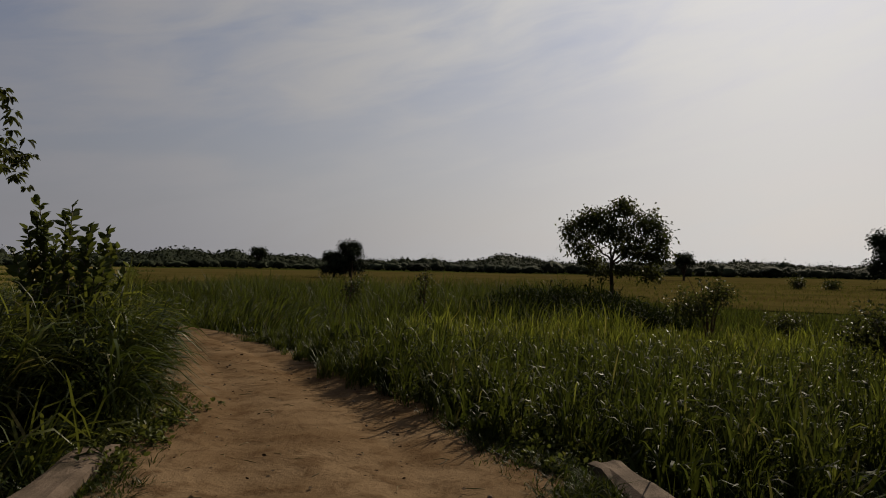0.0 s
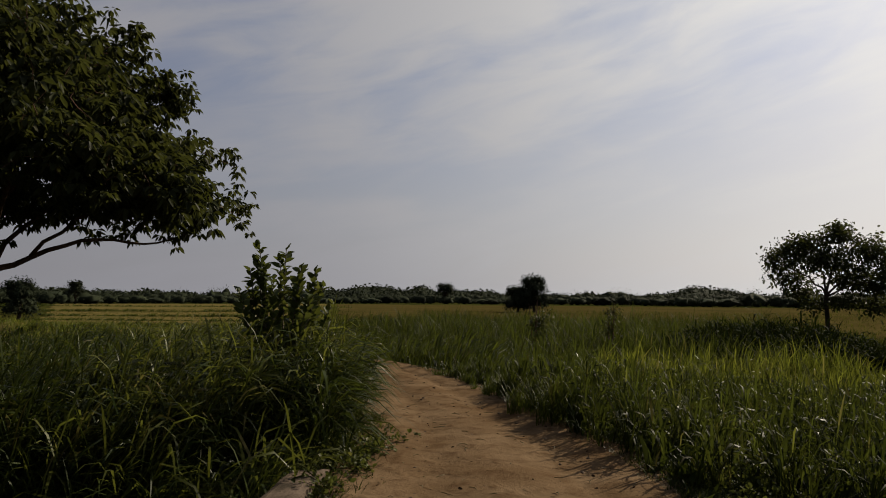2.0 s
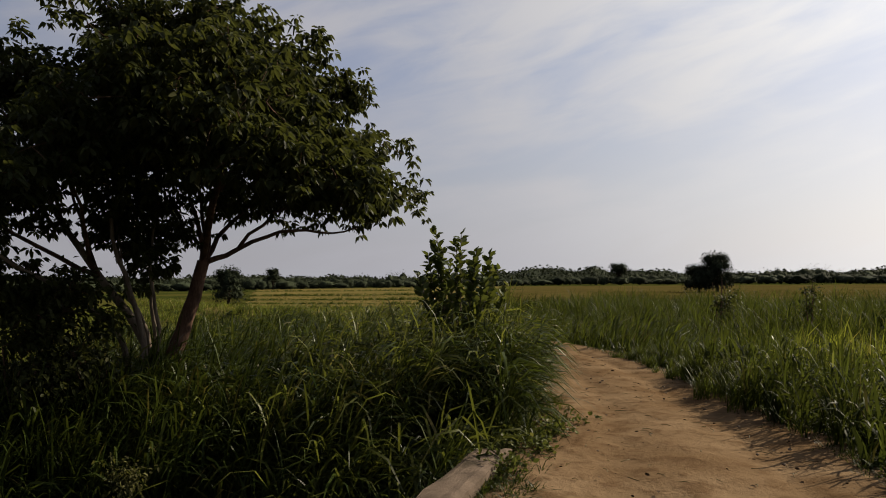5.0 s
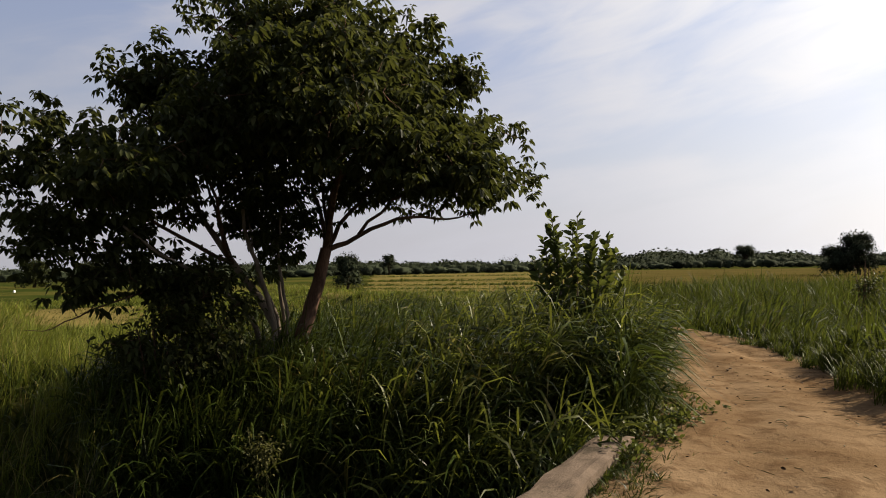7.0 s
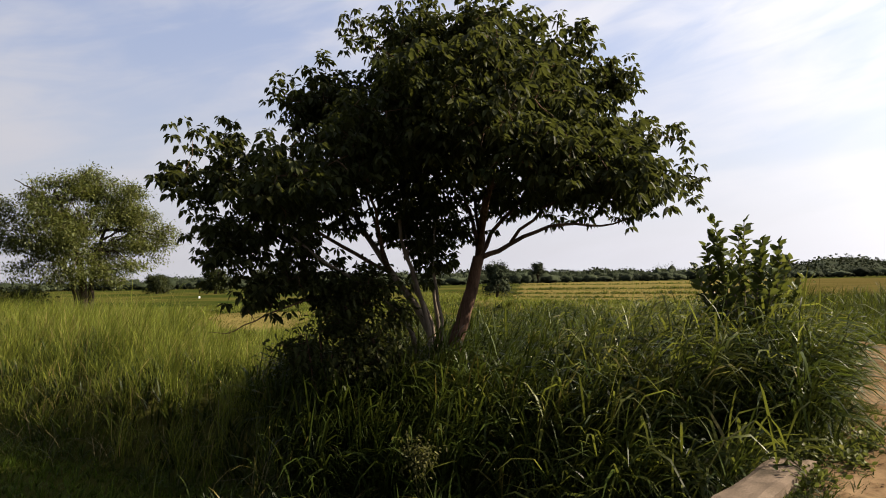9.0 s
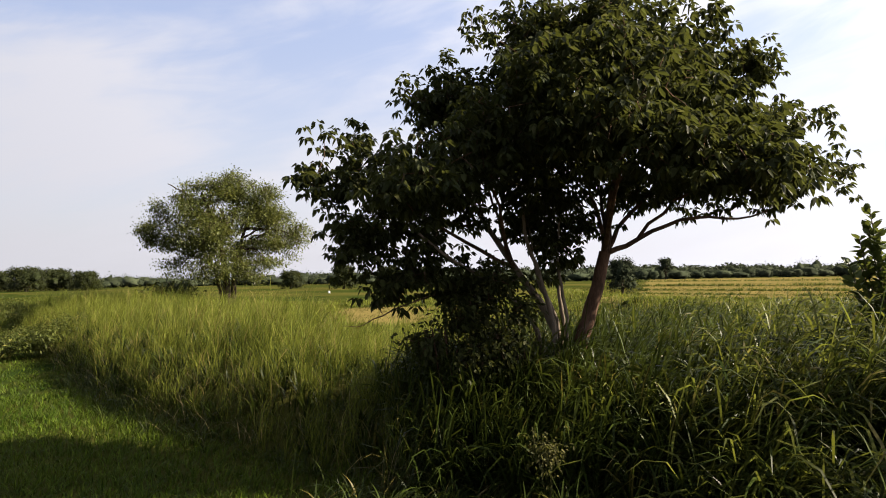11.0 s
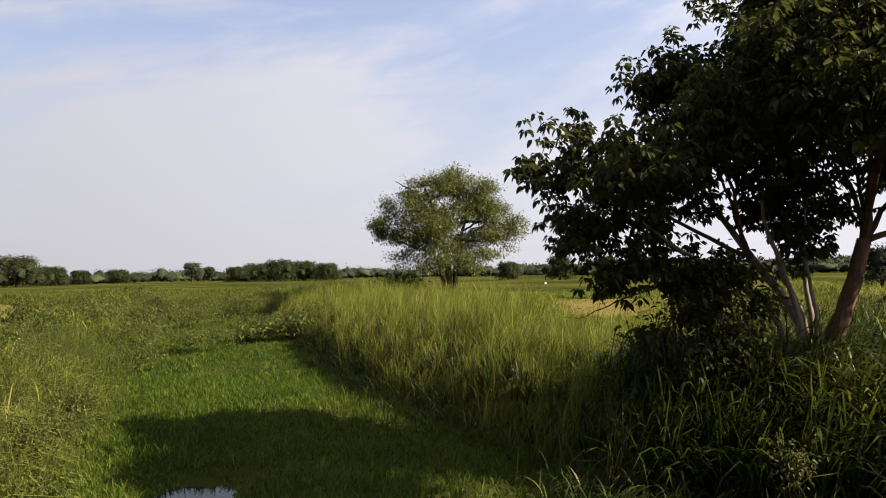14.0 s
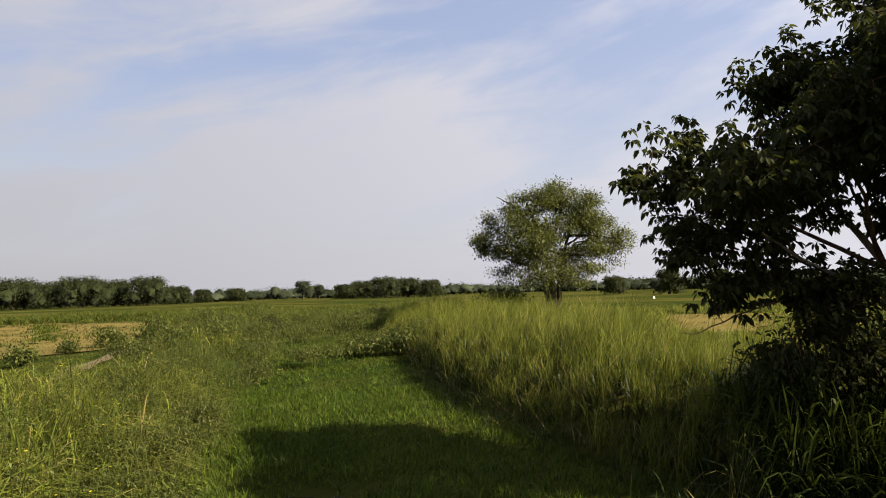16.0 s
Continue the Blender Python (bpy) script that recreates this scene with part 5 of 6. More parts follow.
stuff("shading_undergrowth", blades(x, y, (right_top(x, y) - land(x, y)) * 0.66, 0.050, 0.5, M_CANE, "shading_undergrowth", 0.1, 2, clump=0.45), "dense lower leaves added to darken the inside of the roadside grass")
x, y = scatter(120000, -14, 30, 10, 46, lambda x, y: right_of_road(x, y) & (off_road(x, y) > 0.15) & (np.hypot(x + 1, y) >= 13.5 + wavy(x, y, 0.8)) & (np.hypot(x, y) < np.interp(bearing(x, y), [-30, -22, -14, 0, 30], [34, 37, 41, 44, 48]) + 2 * wavy(x, y, 0.3)))
# split by distance: the nearer band has its sunlight put into the colour
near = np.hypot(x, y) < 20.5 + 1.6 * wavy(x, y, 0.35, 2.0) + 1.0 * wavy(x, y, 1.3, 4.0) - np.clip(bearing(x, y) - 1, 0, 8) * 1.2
for pick, mat, label in ((near, M_LITGRASS, "finer yellow-green grass with sunlight painted into its bright colour"), (~near, M_RIGHT, "darker green finer grass spreading towards the rice field")):
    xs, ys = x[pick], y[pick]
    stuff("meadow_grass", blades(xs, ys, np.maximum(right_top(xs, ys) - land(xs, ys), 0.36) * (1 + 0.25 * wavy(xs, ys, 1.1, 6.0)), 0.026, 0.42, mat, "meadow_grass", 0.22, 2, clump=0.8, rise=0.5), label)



# a dark bushy mass, built from canes with darker, more opaque leaves
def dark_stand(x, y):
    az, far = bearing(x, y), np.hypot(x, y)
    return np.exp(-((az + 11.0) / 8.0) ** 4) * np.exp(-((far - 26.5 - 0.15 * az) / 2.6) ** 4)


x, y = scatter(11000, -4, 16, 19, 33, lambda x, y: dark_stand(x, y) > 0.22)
stuff("tall_grass", canes(x, y, land(x, y) + 0.65 + dark_stand(x, y) * np.interp(bearing(x, y), [-18, -15, -10], [0.25, 0.75, 1.2]) * (1 + 0.28 * wavy(x, y, 0.9, 2.0)), 6, 0.62, 0.045, M_STAND, "tall_grass", 0.25, 0.3, -0.1, 0.9), "taller dark leafy mass built from canes before the rice field")

# low verge growth along both edges of the track, thick beside the kerbs
def edge_growth(n, name, height, width, mat, low, high, label, y0=2.2, y1=16):
    yy = RNG.uniform(y0, y1, n)
    o = RNG.uniform(0, 1, n) ** 1.3
    o = low + (np.where(yy < 6.2, high, high * 0.75) - low) * o + 0.12 * wavy(yy, yy * 0, 2.3, 2.0)
    side = np.where(RNG.uniform(0, 1, n) < 0.5, -1, 1)
    lean = np.interp(yy, [0, 5, 8, 11, 15, 18], [0.99, 0.97, 0.92, 0.88, 0.78, 0.55])
    xx = road_x(yy) + side * (np.interp(yy, HALF_Y, HALF_W) + o) / lean
    return stuff(name, blades(xx, yy, height, width, 0.75, mat, name, 0.15, 2, clump=0.17, z=np.maximum(land(xx, yy), -0.04)), label)


edge_growth(17000, "verge_grass", 0.16, 0.011, M_CANE, -0.02, 0.75, "short trampled grass along the edges of the track")
edge_growth(7000, "verge_grass", 0.13, 0.008, M_DRYGRASS, -0.12, 0.7, "dry short grass along the edges of the track")


x, y = scatter(95000, -4.0, 2.2, 3.5, 9.0, lambda x, y: (off_road(x, y) > -0.02 + 0.10 * wavy(x, y, 3.1, 3.0)) & (off_road(x, y) < 0.62) & (wavy(x, y, 4.3, 6.0) > -0.45))
stuff("verge_turf", blades(x, y, 0.13 + 0.05 * wavy(x, y, 3.0), 0.012, 0.8, M_RIGHT, "verge_turf", 0.0, 2, clump=0.12, z=np.maximum(land(x, y), -0.02)), "low green growth between kerb and track")


def low_weeds():
    rng = np.random.default_rng(31)
    pos, ax, ln = [], [], []
    for cx, cy, r, k in ((-3.45, 6.2, 0.45, 46), (-3.1, 6.7, 0.3, 20), (-4.1, 5.9, 0.5, 40), (1.5, 6.4, 0.6, 40), (0.9, 6.9, 0.5, 26), (-2.9, 7.6, 0.3, 18), (-2.62, 6.3, 0.16, 14), (-2.72, 7.0, 0.18, 14), (-2.5, 5.5, 0.10, 8)):
        for i in range(k):
            x, y = cx + rng.normal() * r * 0.6, cy + rng.normal() * r * 0.6
            n = 26
            s = rng.uniform(0.06, 0.20)
            u = rng.normal(size=(n, 3))
            u /= np.linalg.norm(u, axis=1, keepdims=True)
            u[:, 2] = np.abs(u[:, 2])
            pos.append(np.array([x, y, max(float(land(x, y)), -0.5)]) + u * s)
            ax.append(u + rng.normal(size=(n, 3)) * 0.5)
            ln.append(rng.uniform(0.035, 0.07, n))
    pos, ax, ln = np.concatenate(pos), np.concatenate(ax), np.concatenate(ln)
    stuff("low_weeds", leaf_mesh("low_weeds", pos, ax, ln, ln * 0.6, M_LEAF_WEED, 0.15), "small leafy weeds by the ends of the kerbs", "weeds")


low_weeds()


def bank(x, y):
    c = y - canal_mid(x)
    edge = canal_right(x) + 0.15 + 0.30 * wavy(x, y * 0, 0.9)
    return (c > edge) & (c < 10.5 + 2 * wavy(x, y, 0.4)) & (x < -1.5 * y + 0.6 * wavy(x, y, 1.2, 2.0)) & (x < -6) & ((x < -2.2 * y) | (np.hypot(x, y) > 10.0))


def bank_top(x, y):
    """Height of the grass surface on the bank above the road."""
    c, far = y - canal_mid(x) - canal_right(x), np.hypot(x, y)
    top = np.interp(c, [0.0, 0.7, 1.8, 3.6, 7.0], [-0.30, 0.38, 0.92, 1.16, 0.80])
    low = np.minimum(top, np.interp(far, [9, 13, 20, 28], [0.70, 0.66, 0.36, 0.0]))
    k = np.interp(bearing(x, y), [57, 61, 70.5, 74], [0, 1, 1, 0])
    return top + (low - top) * k + 0.15 * wavy(x, y, 0.8, 1.0) + 0.15 * wavy(x, y, 1.9, 3.0) + 0.07 * wavy(x, y, 3.9, 5.0) - 0.05 * np.exp(-((bearing(x, y) - 78.5) / 4) ** 2)


x, y = scatter(300000, -46, -6.5, -9, 14, lambda x, y: bank(x, y) & (RNG.uniform(0, 1, len(x)) < np.interp(-x, [7, 18, 46], [1.0, 0.9, 0.45])))
stuff("bank_grass", blades(x, y, np.maximum(bank_top(x, y) - land(x, y), 0.2) * 1.12, 0.0095, 0.46, M_YELLOW, "bank_grass", 0.40, 3, clump=0.55, rise=0.6, droop=0.75), "yellow-green feathery grass covering the canal bank")
# dark cane blades added under the yellow grass to stand for its shade
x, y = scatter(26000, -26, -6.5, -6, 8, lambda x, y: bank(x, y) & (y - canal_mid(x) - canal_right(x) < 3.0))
stuff("shading_undergrowth", blades(x, y, np.maximum(bank_top(x, y) - land(x, y), 0.2) * 0.72, 0.042, 0.5, M_CANE, "shading_undergrowth", 0.1, 2, clump=0.5), "darker lower leaves added to deepen shade inside the bank grass")
x, y = scatter(11000, -30, -4, -6, 6, lambda x, y: (np.abs(y - canal_mid(x) - canal_right(x) - 0.35) < 0.5) & (x < -4.5))
stuff("dry_grass", blades(x, y, 0.75, 0.012, 1.1, M_DRYGRASS, "dry_grass", 0.0, 4, clump=0.5), "brown dry grass hanging over the canal edge")

x, y = scatter(32000, -60, -24, -2, 46, lambda x, y: (y - canal_mid(x) > 7.5) & (np.hypot(x, y) > 24) & ~((y > -0.346 * x) & (y < -0.52 * x) & (x > -46)))
stuff("field_grass", blades(x, y, np.where(y - canal_mid(x) < 17, 0.95, 0.5) * np.where((x < -24) & (x > -46) & (y > 11.5) & (y < 25) & (y > 12.5 - 0.9 * (x + 34)), 0.45, 1.0), 0.035, 0.5, M_YELLOW, "field_grass", 0.4, 2, clump=0.9), "yellow-green grass on the plots behind the bank")

# low grass before and around the small cut plot
x, y = scatter(60000, -34, -10, 2, 17, lambda x, y: (np.abs(np.degrees(np.arctan2(-x, y)) - 66) < 8.5) & (np.hypot(x, y) > 13) & (np.hypot(x, y) < 29.5 + 1.2 * wavy(x, y, 0.9, 2.0)))
stuff("bank_grass", blades(x, y, np.interp(np.hypot(x, y), [13, 20, 29], [0.55, 0.42, 0.36]) * (1 + 0.35 * wavy(x, y, 0.9, 5.0)), 0.028, 0.8, M_YELLOW, "bank_grass", 0.3, 2, clump=0.5), "low yellow-green grass in front of the cut plot")
x, y = scatter(9000, -46, -24, 9, 24, lambda x, y: (y > -0.34 * x) & (y < -0.52 * x) & (np.hypot(x, y) > 28))
stuff("rice_stubble", blades(x, y, 0.16 + 0.05 * wavy(x, y, 1.0), 0.035, 0.5, M_STRAW, "rice_stubble", 0.3, 2, clump=0.6), "cut straw stubble on the small plot", "rice")
x, y = scatter(9000, -48, -24, 8, 26, lambda x, y: ((np.abs(y + 0.335 * x) < 0.9) | (np.abs(y + 0.525 * x) < 0.9) | (wavy(x, y * 2.0, 0.5, 3.0) > 0.62)) & (np.hypot(x, y) > 27))
stuff("bund_grass", blades(x, y, 0.40 + 0.15 * wavy(x, y, 1.0), 0.035, 0.7, M_YELLOW, "bund_grass", 0.3, 2, clump=0.6), "grass creeping in from the edges of the cut plot")

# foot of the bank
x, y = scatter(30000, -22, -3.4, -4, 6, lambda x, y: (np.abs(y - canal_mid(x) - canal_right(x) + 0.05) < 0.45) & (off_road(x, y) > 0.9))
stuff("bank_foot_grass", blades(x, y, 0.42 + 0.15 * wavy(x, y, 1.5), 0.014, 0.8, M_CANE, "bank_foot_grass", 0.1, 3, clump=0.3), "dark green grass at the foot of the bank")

# bed of the canal
x, y = scatter(9000, -8.0, -2.6, 0.5, 5.5, lambda x, y: (y - canal_mid(x) > 2.9 + 0.5 * wavy(x, y, 1.1)) & (y - canal_mid(x) < canal_right(x) - 0.2) & (off_road(x, y) > 1.0) & (wavy(x, y, 1.9, 5.0) > -0.35))
stuff("canal_grass", blades(x, y, 0.62 + 0.2 * wavy(x, y, 1.2), 0.020, 0.75, M_CANE, "canal_grass", 0.25, 5, clump=0.5, rise=0.4, droop=0.6), "dark green broad-bladed grass standing in the shaded canal")
x, y = scatter(84000, -19, -3.6, -8, 3.5, lambda x, y: (y - canal_mid(x) > -3.0) & (y - canal_mid(x) < canal_right(x) + 0.5) & (((x + 9.22) / 0.64) ** 2 + ((y + 1.55) / 0.58) ** 2 > 0.75 + 0.35 * wavy(x, y, 5.0)))
stuff("short_grass", blades(x, y, 0.21 + 0.07 * wavy(x, y, 1.4) + 0.04 * wavy(x, y, 3.7, 2.0), 0.014, 0.55, M_TURF, "short_grass", 0.2, 2, clump=0.13), "bright green short grass on the canal bed")
x, y = scatter(9000, -26, -5, -9, 2.5, lambda x, y: (np.abs(y - canal_mid(x)) < 3.0) & (wavy(x, y, 1.6, 3.0) > 0.15) & (((x + 9.15) / 0.9) ** 2 + ((y + 1.55) / 0.8) ** 2 > 1.1))
stuff("grass_tufts", blades(x, y, 0.32, 0.012, 0.6, M_TURF, "grass_tufts", 0.2, 3, clump=0.55), "taller bright tufts on the canal bed")
x, y = scatter(26000, -34, -18, -11, 2, lambda x, y: np.abs(y - canal_mid(x)) < 3.4)
stuff("short_grass", blades(x, y, 0.18 + 0.06 * wavy(x, y, 1.0), 0.022, 0.6, M_TURF, "short_grass", 0.2, 2, clump=0.3), "bright green short grass further along the canal bed")


# open marsh on the far side of the canal
def in_far_plot(x, y):
    return (x < -26) & (x > -63) & (y < -11.3 + 0.38 * (x + 30)) & (y > -16.5 + 0.6 * (x + 25))


def marsh(x, y):
    c = y - canal_mid(x)
    return (c < -2.6) & (np.hypot(x, y) > 13) & ~in_far_plot(x, y) & ~((np.abs(y + 7.0 - 0.232 * (x + 9)) < 0.42) & (x > -30))


x, y = scatter(48000, -46, -5, -34, -3, marsh)
stuff("marsh_grass", blades(x, y, (0.44 + 0.22 * wavy(x, y, 0.7, 2.0) + 0.14 * wavy(x, y, 1.9, 5.0)) * np.where((y - canal_mid(x) < -5.5) & (x > -32), 0.45, 1.0), 0.022, 0.8, M_MARSH, "marsh_grass", 0.3, 2, clump=0.45), "green marsh grass and weeds in tussocks")
x, y = scatter(28000, -120, -34, -62, 14, lambda x, y: ((y - canal_mid(x) < 2.5) | (x < -46)) & ~in_far_plot(x, y))
stuff("marsh_grass", blades(x, y, 0.42 + 0.16 * wavy(x, y, 0.3, 2.0), 0.06, 0.55, M_MARSH, "marsh_grass", 0.3, 2, clump=1.1), "green and yellow marsh grass in the distance")

# ripe rice standing in the broad fields
x, y = scatter(28000, -40, 110, 34, 130, lambda x, y: (y + 0.85 * x > 48) & (np.hypot(x, y) < 130) & (off_road(x, y) > 4) & (x > -0.32 * y))
stuff("ripe_rice", blades(x, y, 0.38, 0.06, 0.5, M_STRAW, "ripe_rice", 0.4, 2, clump=1.2), "ripe tawny rice standing in the field", "rice")
x, y = scatter(30000, -95, -20, 26, 110, lambda x, y: (x < -0.36 * y - 4) & (x > -1.25 * y) & (np.hypot(x, y) > 38))
stuff("rice_stubble", blades(x, y, 0.22, 0.05, 0.5, M_STRAW, "rice_stubble", 0.3, 2, clump=0.9), "cut straw stubble in the plots", "rice")


x, y = scatter(9000, -72, -28, -38, -11, lambda x, y: in_far_plot(x, y) & (wavy(x, y * 3.0, 0.22, 3.0) > 0.25))
stuff("plot_weeds", blades(x, y, 0.36 + 0.14 * wavy(x, y, 0.8), 0.05, 0.6, M_MARSH, "plot_weeds", 0.3, 2, clump=0.9), "green weeds spreading into the cut plot")
x, y = scatter(16000, -72, -28, -38, -11, in_far_plot)
stuff("rice_stubble", blades(x, y, 0.2 + 0.1 * wavy(x, y, 0.6), 0.05, 0.5, M_STRAW, "rice_stubble", 0.3, 2, clump=0.8), "cut straw stubble in the marsh plot", "rice")


# grassy bunds between the plots
def bund(p, q, n, h, w=0.8):
    s = RNG.uniform(0, 1, n)
    x = p[0] + (q[0] - p[0]) * s + RNG.normal(size=n) * w * 0.5
    y = p[1] + (q[1] - p[1]) * s + RNG.normal(size=n) * w * 0.5
    stuff("bund_grass", blades(x, y, h * (0.8 + 0.5 * wavy(x, y, 0.7, 1.0)), 0.07, 0.5, M_MARSH, "bund_grass", 0.4, 2, clump=1.0), "green grass on a low bund between plots")


bund((-22, 47), (-48, 41), 3000, 0.6)
bund((-26, 29), (-40, 26), 3500, 0.5)
bund((-50, 100), (-92, 84), 3000, 0.7, 1.4)
bund((-64, 150), (-150, 130), 3000, 0.9, 2.0)
bund((-40, 70), (-66, 64), 3000, 0.5)
bund((-36, -19.5), (-60, -33), 2000, 0.35)
bund((-34, 56), (-56, 52), 2500, 0.35)
bund((-46, 15.5), (-45, 23), 2000, 0.4)
bund((-64, -41), (-71, -24), 3600, 1.0, 1.8)
bund((-71, -24), (-120, -30), 2600, 0.9, 2.2)


# ---- flowering weeds on the near side of the canal
def weed_patch():
    pos, ax, ln = [], [], []
    stems, fpos = [], []
    rng = np.random.default_rng(11)
    for i in range(620):
        x = -rng.uniform(3.0, 20)
        y = float(canal_mid(x)) - rng.uniform(2.35, 3.9 + 0.09 * max(0.0, -x - 6))
        if math.hypot(x, y) < 3.6:
            continue
        g = float(land(x, y))
        h = rng.uniform(0.45, 1.0) * (1.1 + 0.35 * float(wavy(x, y, 1.6, 3.0))) * (1.25 if x > -7 else 1.0)
        lean = rng.normal(size=2) * 0.16 + WIND * 0.15
        top = np.array([x + lean[0], y + lean[1], g + h])
        base = np.array([x, y, g - 0.03])
        stems.append([(*base, 0.007), (*((base + top) / 2 + [0, 0, 0.05]), 0.005), (*top, 0.003)])
        n = 52
        s = rng.uniform(0.15, 1.0, n)[:, None]
        pos.append(base + (top - base) * s + rng.normal(size=(n, 3)) * 0.09)
        ax.append(rng.normal(size=(n, 3)) + np.array([0, 0, 0.6]))
        ln.append(rng.uniform(0.03, 0.065, n))
        if rng.random() < 0.09:
            fpos.append(top + np.array([0, 0, 0.02]))
    pos, ax, ln = np.concatenate(pos), np.concatenate(ax), np.concatenate(ln)
    patch = stuff("weed_patch", leaf_mesh("weed_patch", pos, ax, ln, ln * 0.34, M_LEAF_WEED, 0.15, plain=True), "leafy grey-green weeds crowding the near canal bank", "weeds")
    part("stems", tubes("stems", stems, M_LEAF_WEED, 4), patch)
    f = np.repeat(np.array(fpos), 5, 0)
    a = np.tile(np.arange(5) * 2 * math.pi / 5, len(fpos))
    fax = np.stack([np.cos(a), np.sin(a), 0 * a + 0.35], 1)
    fl = np.full(len(f), 0.02)
    stuff("flowers", leaf_mesh("flowers", f, fax, fl, fl * 0.9, M_PETAL, 0.0), "small yellow flowers on the bank weeds", "flowers")


weed_patch()
x, y = scatter(34000, -15, -2.6, -12, -1.2, lambda x, y: (y - canal_mid(x) < -2.8 + 0.45 * wavy(x, y, 1.3)) & (y - canal_mid(x) > -8.5) & (np.hypot(x, y) > 3.4) & (off_road(x, y) > 0.6) & ~((np.abs(y + 7.0 - 0.232 * (x + 9)) < 0.45) & (x < -9)))
stuff("marsh_grass", blades(x, y, (1.0 + 0.30 * wavy(x, y, 0.8, 4.0)) * np.interp(-x, [4, 7, 12], [1.1, 1.0, 0.7]), 0.016, 0.95, M_YELLOW, "marsh_grass", 0.3, 3, clump=0.55, rise=0.5, droop=0.64), "yellow-green arching grass behind the bank weeds")
x, y = scatter(3500, -10.5, -2.6, -12, -1.2, lambda x, y: (y - canal_mid(x) < -3.0 + 0.3 * wavy(x, y, 1.3)) & (np.hypot(x, y) > 3.6) & (off_road(x, y) > 0.7) & (bearing(x, y) > np.interp(np.hypot(x, y), [5, 9], [108, 114])))
stuff("bank_reeds", canes(x, y, np.interp(np.hypot(x, y), [4, 7, 11], [0.10, 0.30, 0.22]) + 0.15 * wavy(x, y, 1.4, 2.0), 6, 0.70, 0.016, M_YELLOW, "bank_reeds", 0.35, 0.45, 0.35, 0.6), "long yellow-green arching grass on the near canal bank")
for az, d, w, h in ((110.5, 8.6, 1.5, 1.05), (112.6, 9.6, 1.4, 1.05), (109.3, 10.2, 1.5, 0.95), (113.2, 7.6, 1.2, 0.95), (108.0, 12.5, 1.6, 0.9), (111.0, 7.4, 1.1, 0.75), (112.5, 13.0, 1.7, 0.9), (110.0, 6.3, 0.9, 0.70)):
    small_shrub(az, d, w, h, M_LEAF_WEED, "bushy flowering weed with narrow grey-green leaves", name="weed", clusters=170, leaf=0.060, lift=0.18, airy=0.6, stalk=0.006, slim=0.27)
x, y = scatter(60000, -75, -13, -32, 6, lambda x, y: (y - canal_mid(x) < -2.2 - 0.05 * (-x)) & ~in_far_plot(x, y) & (wavy(x, y, 0.42, 6.0) + 0.5 * wavy(x, y, 1.3, 2.0) > 0.30) & (RNG.uniform(0, 1, len(x)) < np.interp(-x, [13, 40, 75], [1.0, 0.6, 0.35])))
stuff("tussock_grass", blades(x, y, (0.85 + 0.25 * wavy(x, y, 0.6, 2.0)) * np.where((y - canal_mid(x) < -5) & (x > -34), 0.35, 1.0), 0.030, 0.9, M_YELLOW, "tussock_grass", 0.35, 2, clump=0.8, rise=0.4), "taller yellow-green tussocks across the marsh")


# leafy clumps through the marsh
def marsh_clumps():
    rng = np.random.default_rng(21)
    pos, ax, ln = [], [], []
    for i in range(640):
        x = -(13 + 57 * rng.uniform(0, 1) ** 1.4)
        y = float(canal_mid(x)) + rng.uniform(-14, 1.5) * (-x) / 30
        c = y - float(canal_mid(x))
        if (c > -2.4 and x > -24) or (c < -5.5 and x > -34) or in_far_plot(x, y):
            continue
        s = rng.choice([0.22, 0.3, 0.45, 0.75]) * rng.uniform(0.8, 1.2) * (1 + (-x) / 90)
        n = 84
        u = rng.normal(size=(n, 3))
        u /= np.linalg.norm(u, axis=1, keepdims=True)
        u[:, 2] = np.abs(u[:, 2])
        pos.append(np.array([x, y, float(land(x, y))]) + u * rng.uniform(0.4, 1.0, (n, 1)) * np.array([s * 1.4, s * 1.4, s]))
        ax.append(u + rng.normal(size=(n, 3)) * 0.6)
        ln.append(rng.uniform(0.035, 0.075, n) * (1 + (-x) / 60))
    pos, ax, ln = np.concatenate(pos), np.concatenate(ax), np.concatenate(ln)
    stuff("marsh_weeds", leaf_mesh("marsh_weeds", pos, ax, ln, ln * 0.34, M_LEAF_WEED, 0.15, plain=True), "low leafy weeds in clumps across the marsh", "weeds")


marsh_clumps()


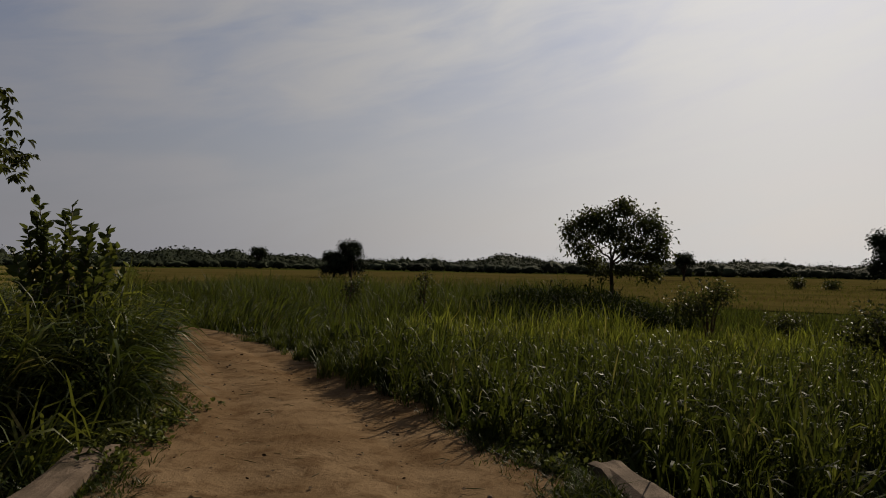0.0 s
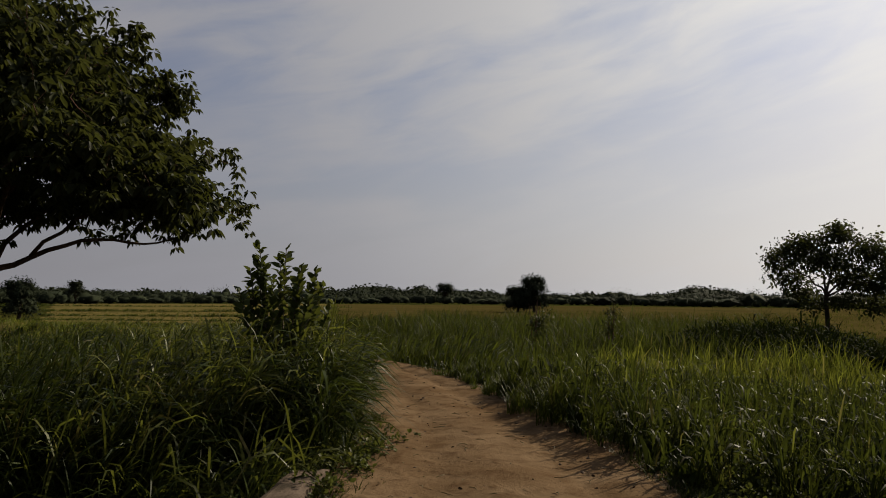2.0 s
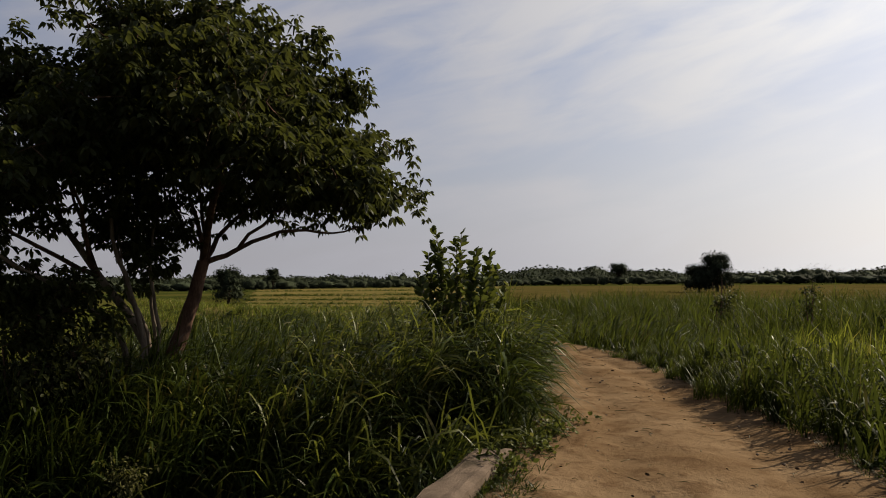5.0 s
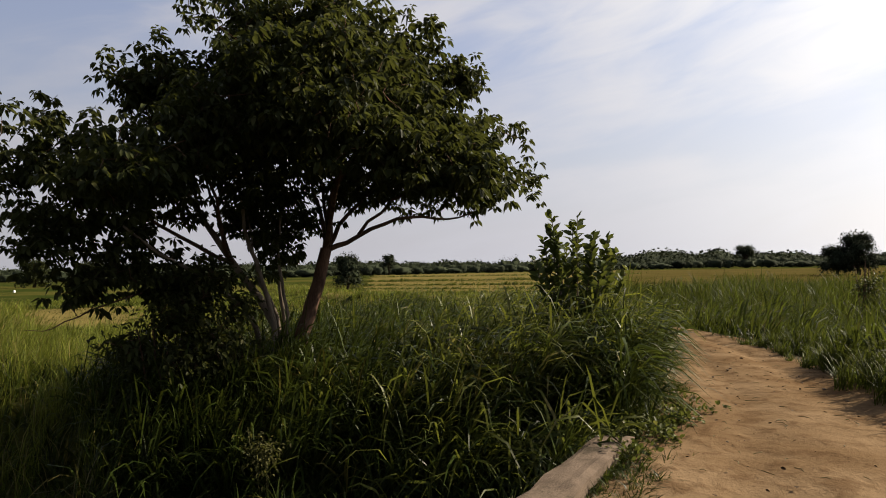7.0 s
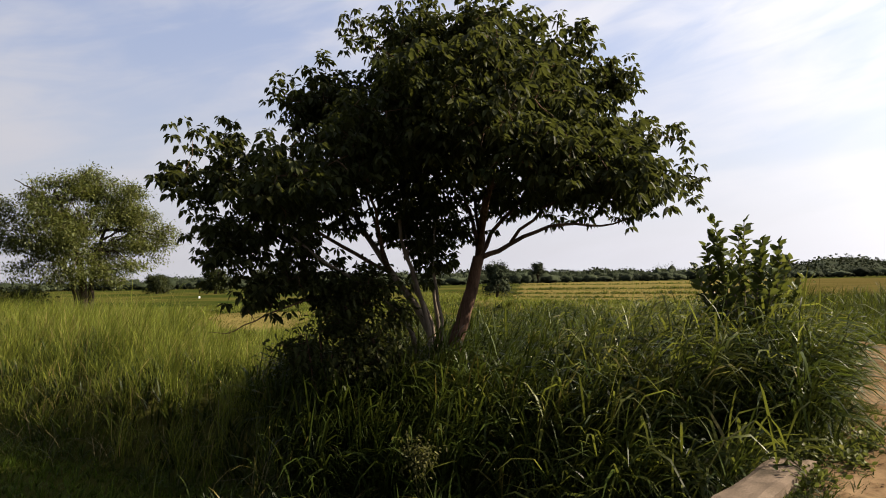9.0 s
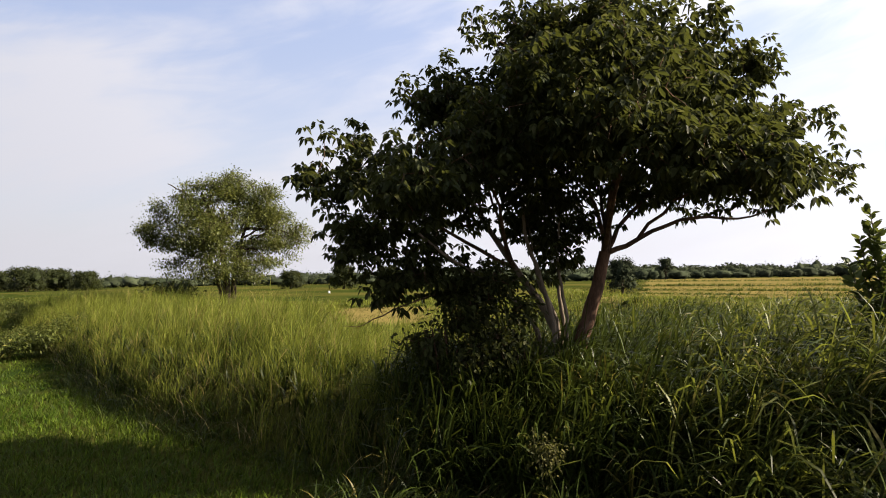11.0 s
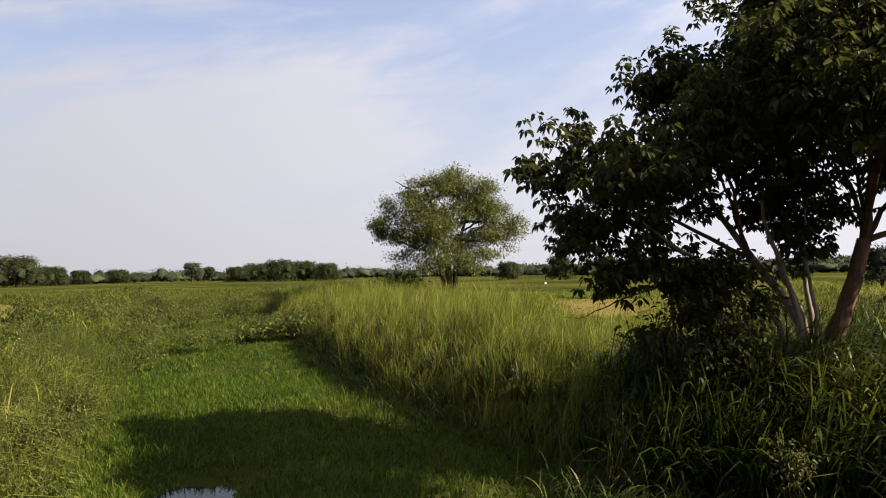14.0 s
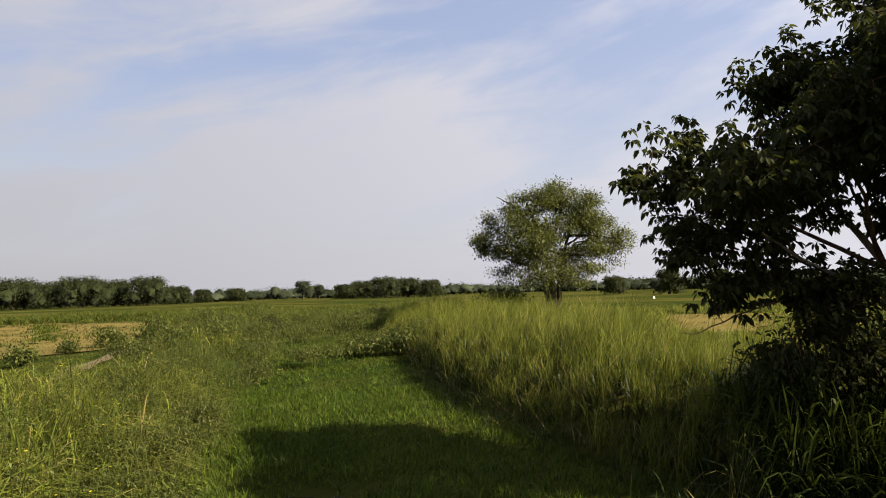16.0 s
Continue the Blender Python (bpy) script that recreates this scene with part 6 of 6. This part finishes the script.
# ---- concrete edges of the culvert
def kerb(pts, label, high=0.10):
    """A worn concrete edge beam: four plan corners, chipped along the top."""
    q = [Vector((*p, 0)) for p in pts]
    bm = bmesh.new()
    n, m = 26, 5
    grid = {}
    top, low = high, -0.95
    for i in range(n + 1):
        for j in range(m + 1):
            u, v = i / n, j / m
            a = q[0].lerp(q[1], u)
            b = q[3].lerp(q[2], u)
            p = a.lerp(b, v)
            if j in (0, m):
                p = p + (p - a.lerp(b, 0.5)).normalized() * 0.035 * noise.noise((p.y * 3.1, p.x * 2.0, 7))
            z = top + 0.022 * noise.noise((p.x * 4, p.y * 4, 0)) + 0.008 * noise.noise((p.x * 14, p.y * 14, 3))
            if j in (0, m):
                z -= 0.012 + max(0, 0.07 * noise.noise((p.x * 5, p.y * 5, 9)))
            if i == n:
                z -= 0.02 + max(0, 0.05 * noise.noise((p.x * 7, p.y * 7, 5)))
            grid[i, j] = bm.verts.new((p.x, p.y, z))
    for i in range(n):
        for j in range(m):
            bm.faces.new((grid[i, j], grid[i + 1, j], grid[i + 1, j + 1], grid[i, j + 1]))
    rim = [grid[i, 0] for i in range(n + 1)] + [grid[n, j] for j in range(1, m + 1)] + [grid[i, m] for i in range(n - 1, -1, -1)] + [grid[0, j] for j in range(m - 1, 0, -1)]
    bottom = [bm.verts.new((v.co.x, v.co.y, low)) for v in rim]
    for i in range(len(rim)):
        k = (i + 1) % len(rim)
        bm.faces.new((rim[i], rim[k], bottom[k], bottom[i]))
    bmesh.ops.recalc_face_normals(bm, faces=bm.faces)
    me = bpy.data.meshes.new("culvert_kerb")
    bm.to_mesh(me)
    bm.free()
    me.materials.append(M_CONCRETE)
    return tagged(new("culvert_kerb", me), label, "kerb", "culvert kerbs")


kerb([(-1.40, -3.0), (-2.99, 5.86), (-2.68, 5.94), (-1.08, -3.0)], "worn grey concrete kerb at the culvert edge")
kerb([(2.16, -3.0), (1.24, 5.92), (1.50, 5.92), (2.52, -3.0)], "weathered concrete kerb at the edge above the grass", 0.05)


# ---- a small white block for an unidentified speck far out in the fields
def white_block():
    bm = bmesh.new()
    bmesh.ops.create_cube(bm, size=1.0, matrix=Matrix.Diagonal((0.30, 0.22, 0.30, 1)))
    for v in bm.verts:
        if v.co.z > 0:
            v.co.x *= 0.8
            v.co.y *= 0.8
    bmesh.ops.bevel(bm, geom=list(bm.edges), offset=0.02, segments=2, affect="EDGES")
    me = bpy.data.meshes.new("white_block")
    bm.to_mesh(me)
    bm.free()
    me.materials.append(M_WHITE)
    x, y = at_az(71.4, 95)
    ob = tagged(new("white_block", me), "squat white block on the field bund", "post")
    ob.location = (x, y, float(land(x, y)) + 0.40)


white_block()


# ---- stones, clods and straw on the track
def pebble(name, x, y, s, mat, label):
    bm = bmesh.new()
    bmesh.ops.create_icosphere(bm, subdivisions=2, radius=1)
    for v in bm.verts:
        f = 1 + 0.30 * noise.noise(v.co * 1.6 + Vector((x * 9, y * 7, 0)))
        v.co = Vector((v.co.x * s * f, v.co.y * s * f * 0.75, v.co.z * s * f * 0.5))
    me = bpy.data.meshes.new(name)
    bm.to_mesh(me)
    bm.free()
    me.materials.append(mat)
    ob = tagged(new(name, me), label, "stone", "stones on the track")
    ob.matrix_world = pose(x, y, 0.012 + s * 0.2, 0, 0, RNG.uniform(0, 360))
    return ob


for i in range(36):
    yy = RNG.uniform(4.2, 14)
    xx = float(road_x(yy)) + RNG.uniform(-1.1, 1.1)
    pebble("stone", xx, yy, RNG.uniform(0.008, 0.030), M_STONE, "small brown stone lying on the dirt track")

lines = []
for i in range(130):
    yy = RNG.uniform(4.2, 14)
    xx = float(road_x(yy)) + RNG.uniform(-1.25, 1.25)
    a, L = RNG.uniform(0, 6.28), RNG.uniform(0.04, 0.16)
    lines.append([(xx, yy, 0.022, 0.003), (xx + L * 0.5 * math.cos(a), yy + L * 0.5 * math.sin(a), 0.030, 0.003), (xx + L * math.cos(a + 0.3), yy + L * math.sin(a + 0.3), 0.022, 0.002)])
stuff("straw_litter", tubes("straw_litter", lines, M_DRYGRASS, 4), "dry straw and twigs scattered on the track", "litter")


def leaf_litter():
    rng = np.random.default_rng(41)
    n = 200
    yy = rng.uniform(4.0, 14, n)
    xx = road_x(yy) + rng.uniform(-1.25, 1.25, n)
    a = rng.uniform(0, 6.28, n)
    ln = rng.uniform(0.015, 0.07, n) * rng.uniform(0.6, 1.0, n)
    me = leaf_mesh("leaf_litter", np.stack([xx, yy, 0.024 + 0.008 * rng.uniform(0, 1, n)], 1), np.stack([np.cos(a), np.sin(a), 0.15 * rng.normal(size=n)], 1), ln, ln * 0.55, M_DEADLEAF, 0.05)
    stuff("leaf_litter", me, "dark dead leaves and crumbs of bark on the track", "litter")


leaf_litter()
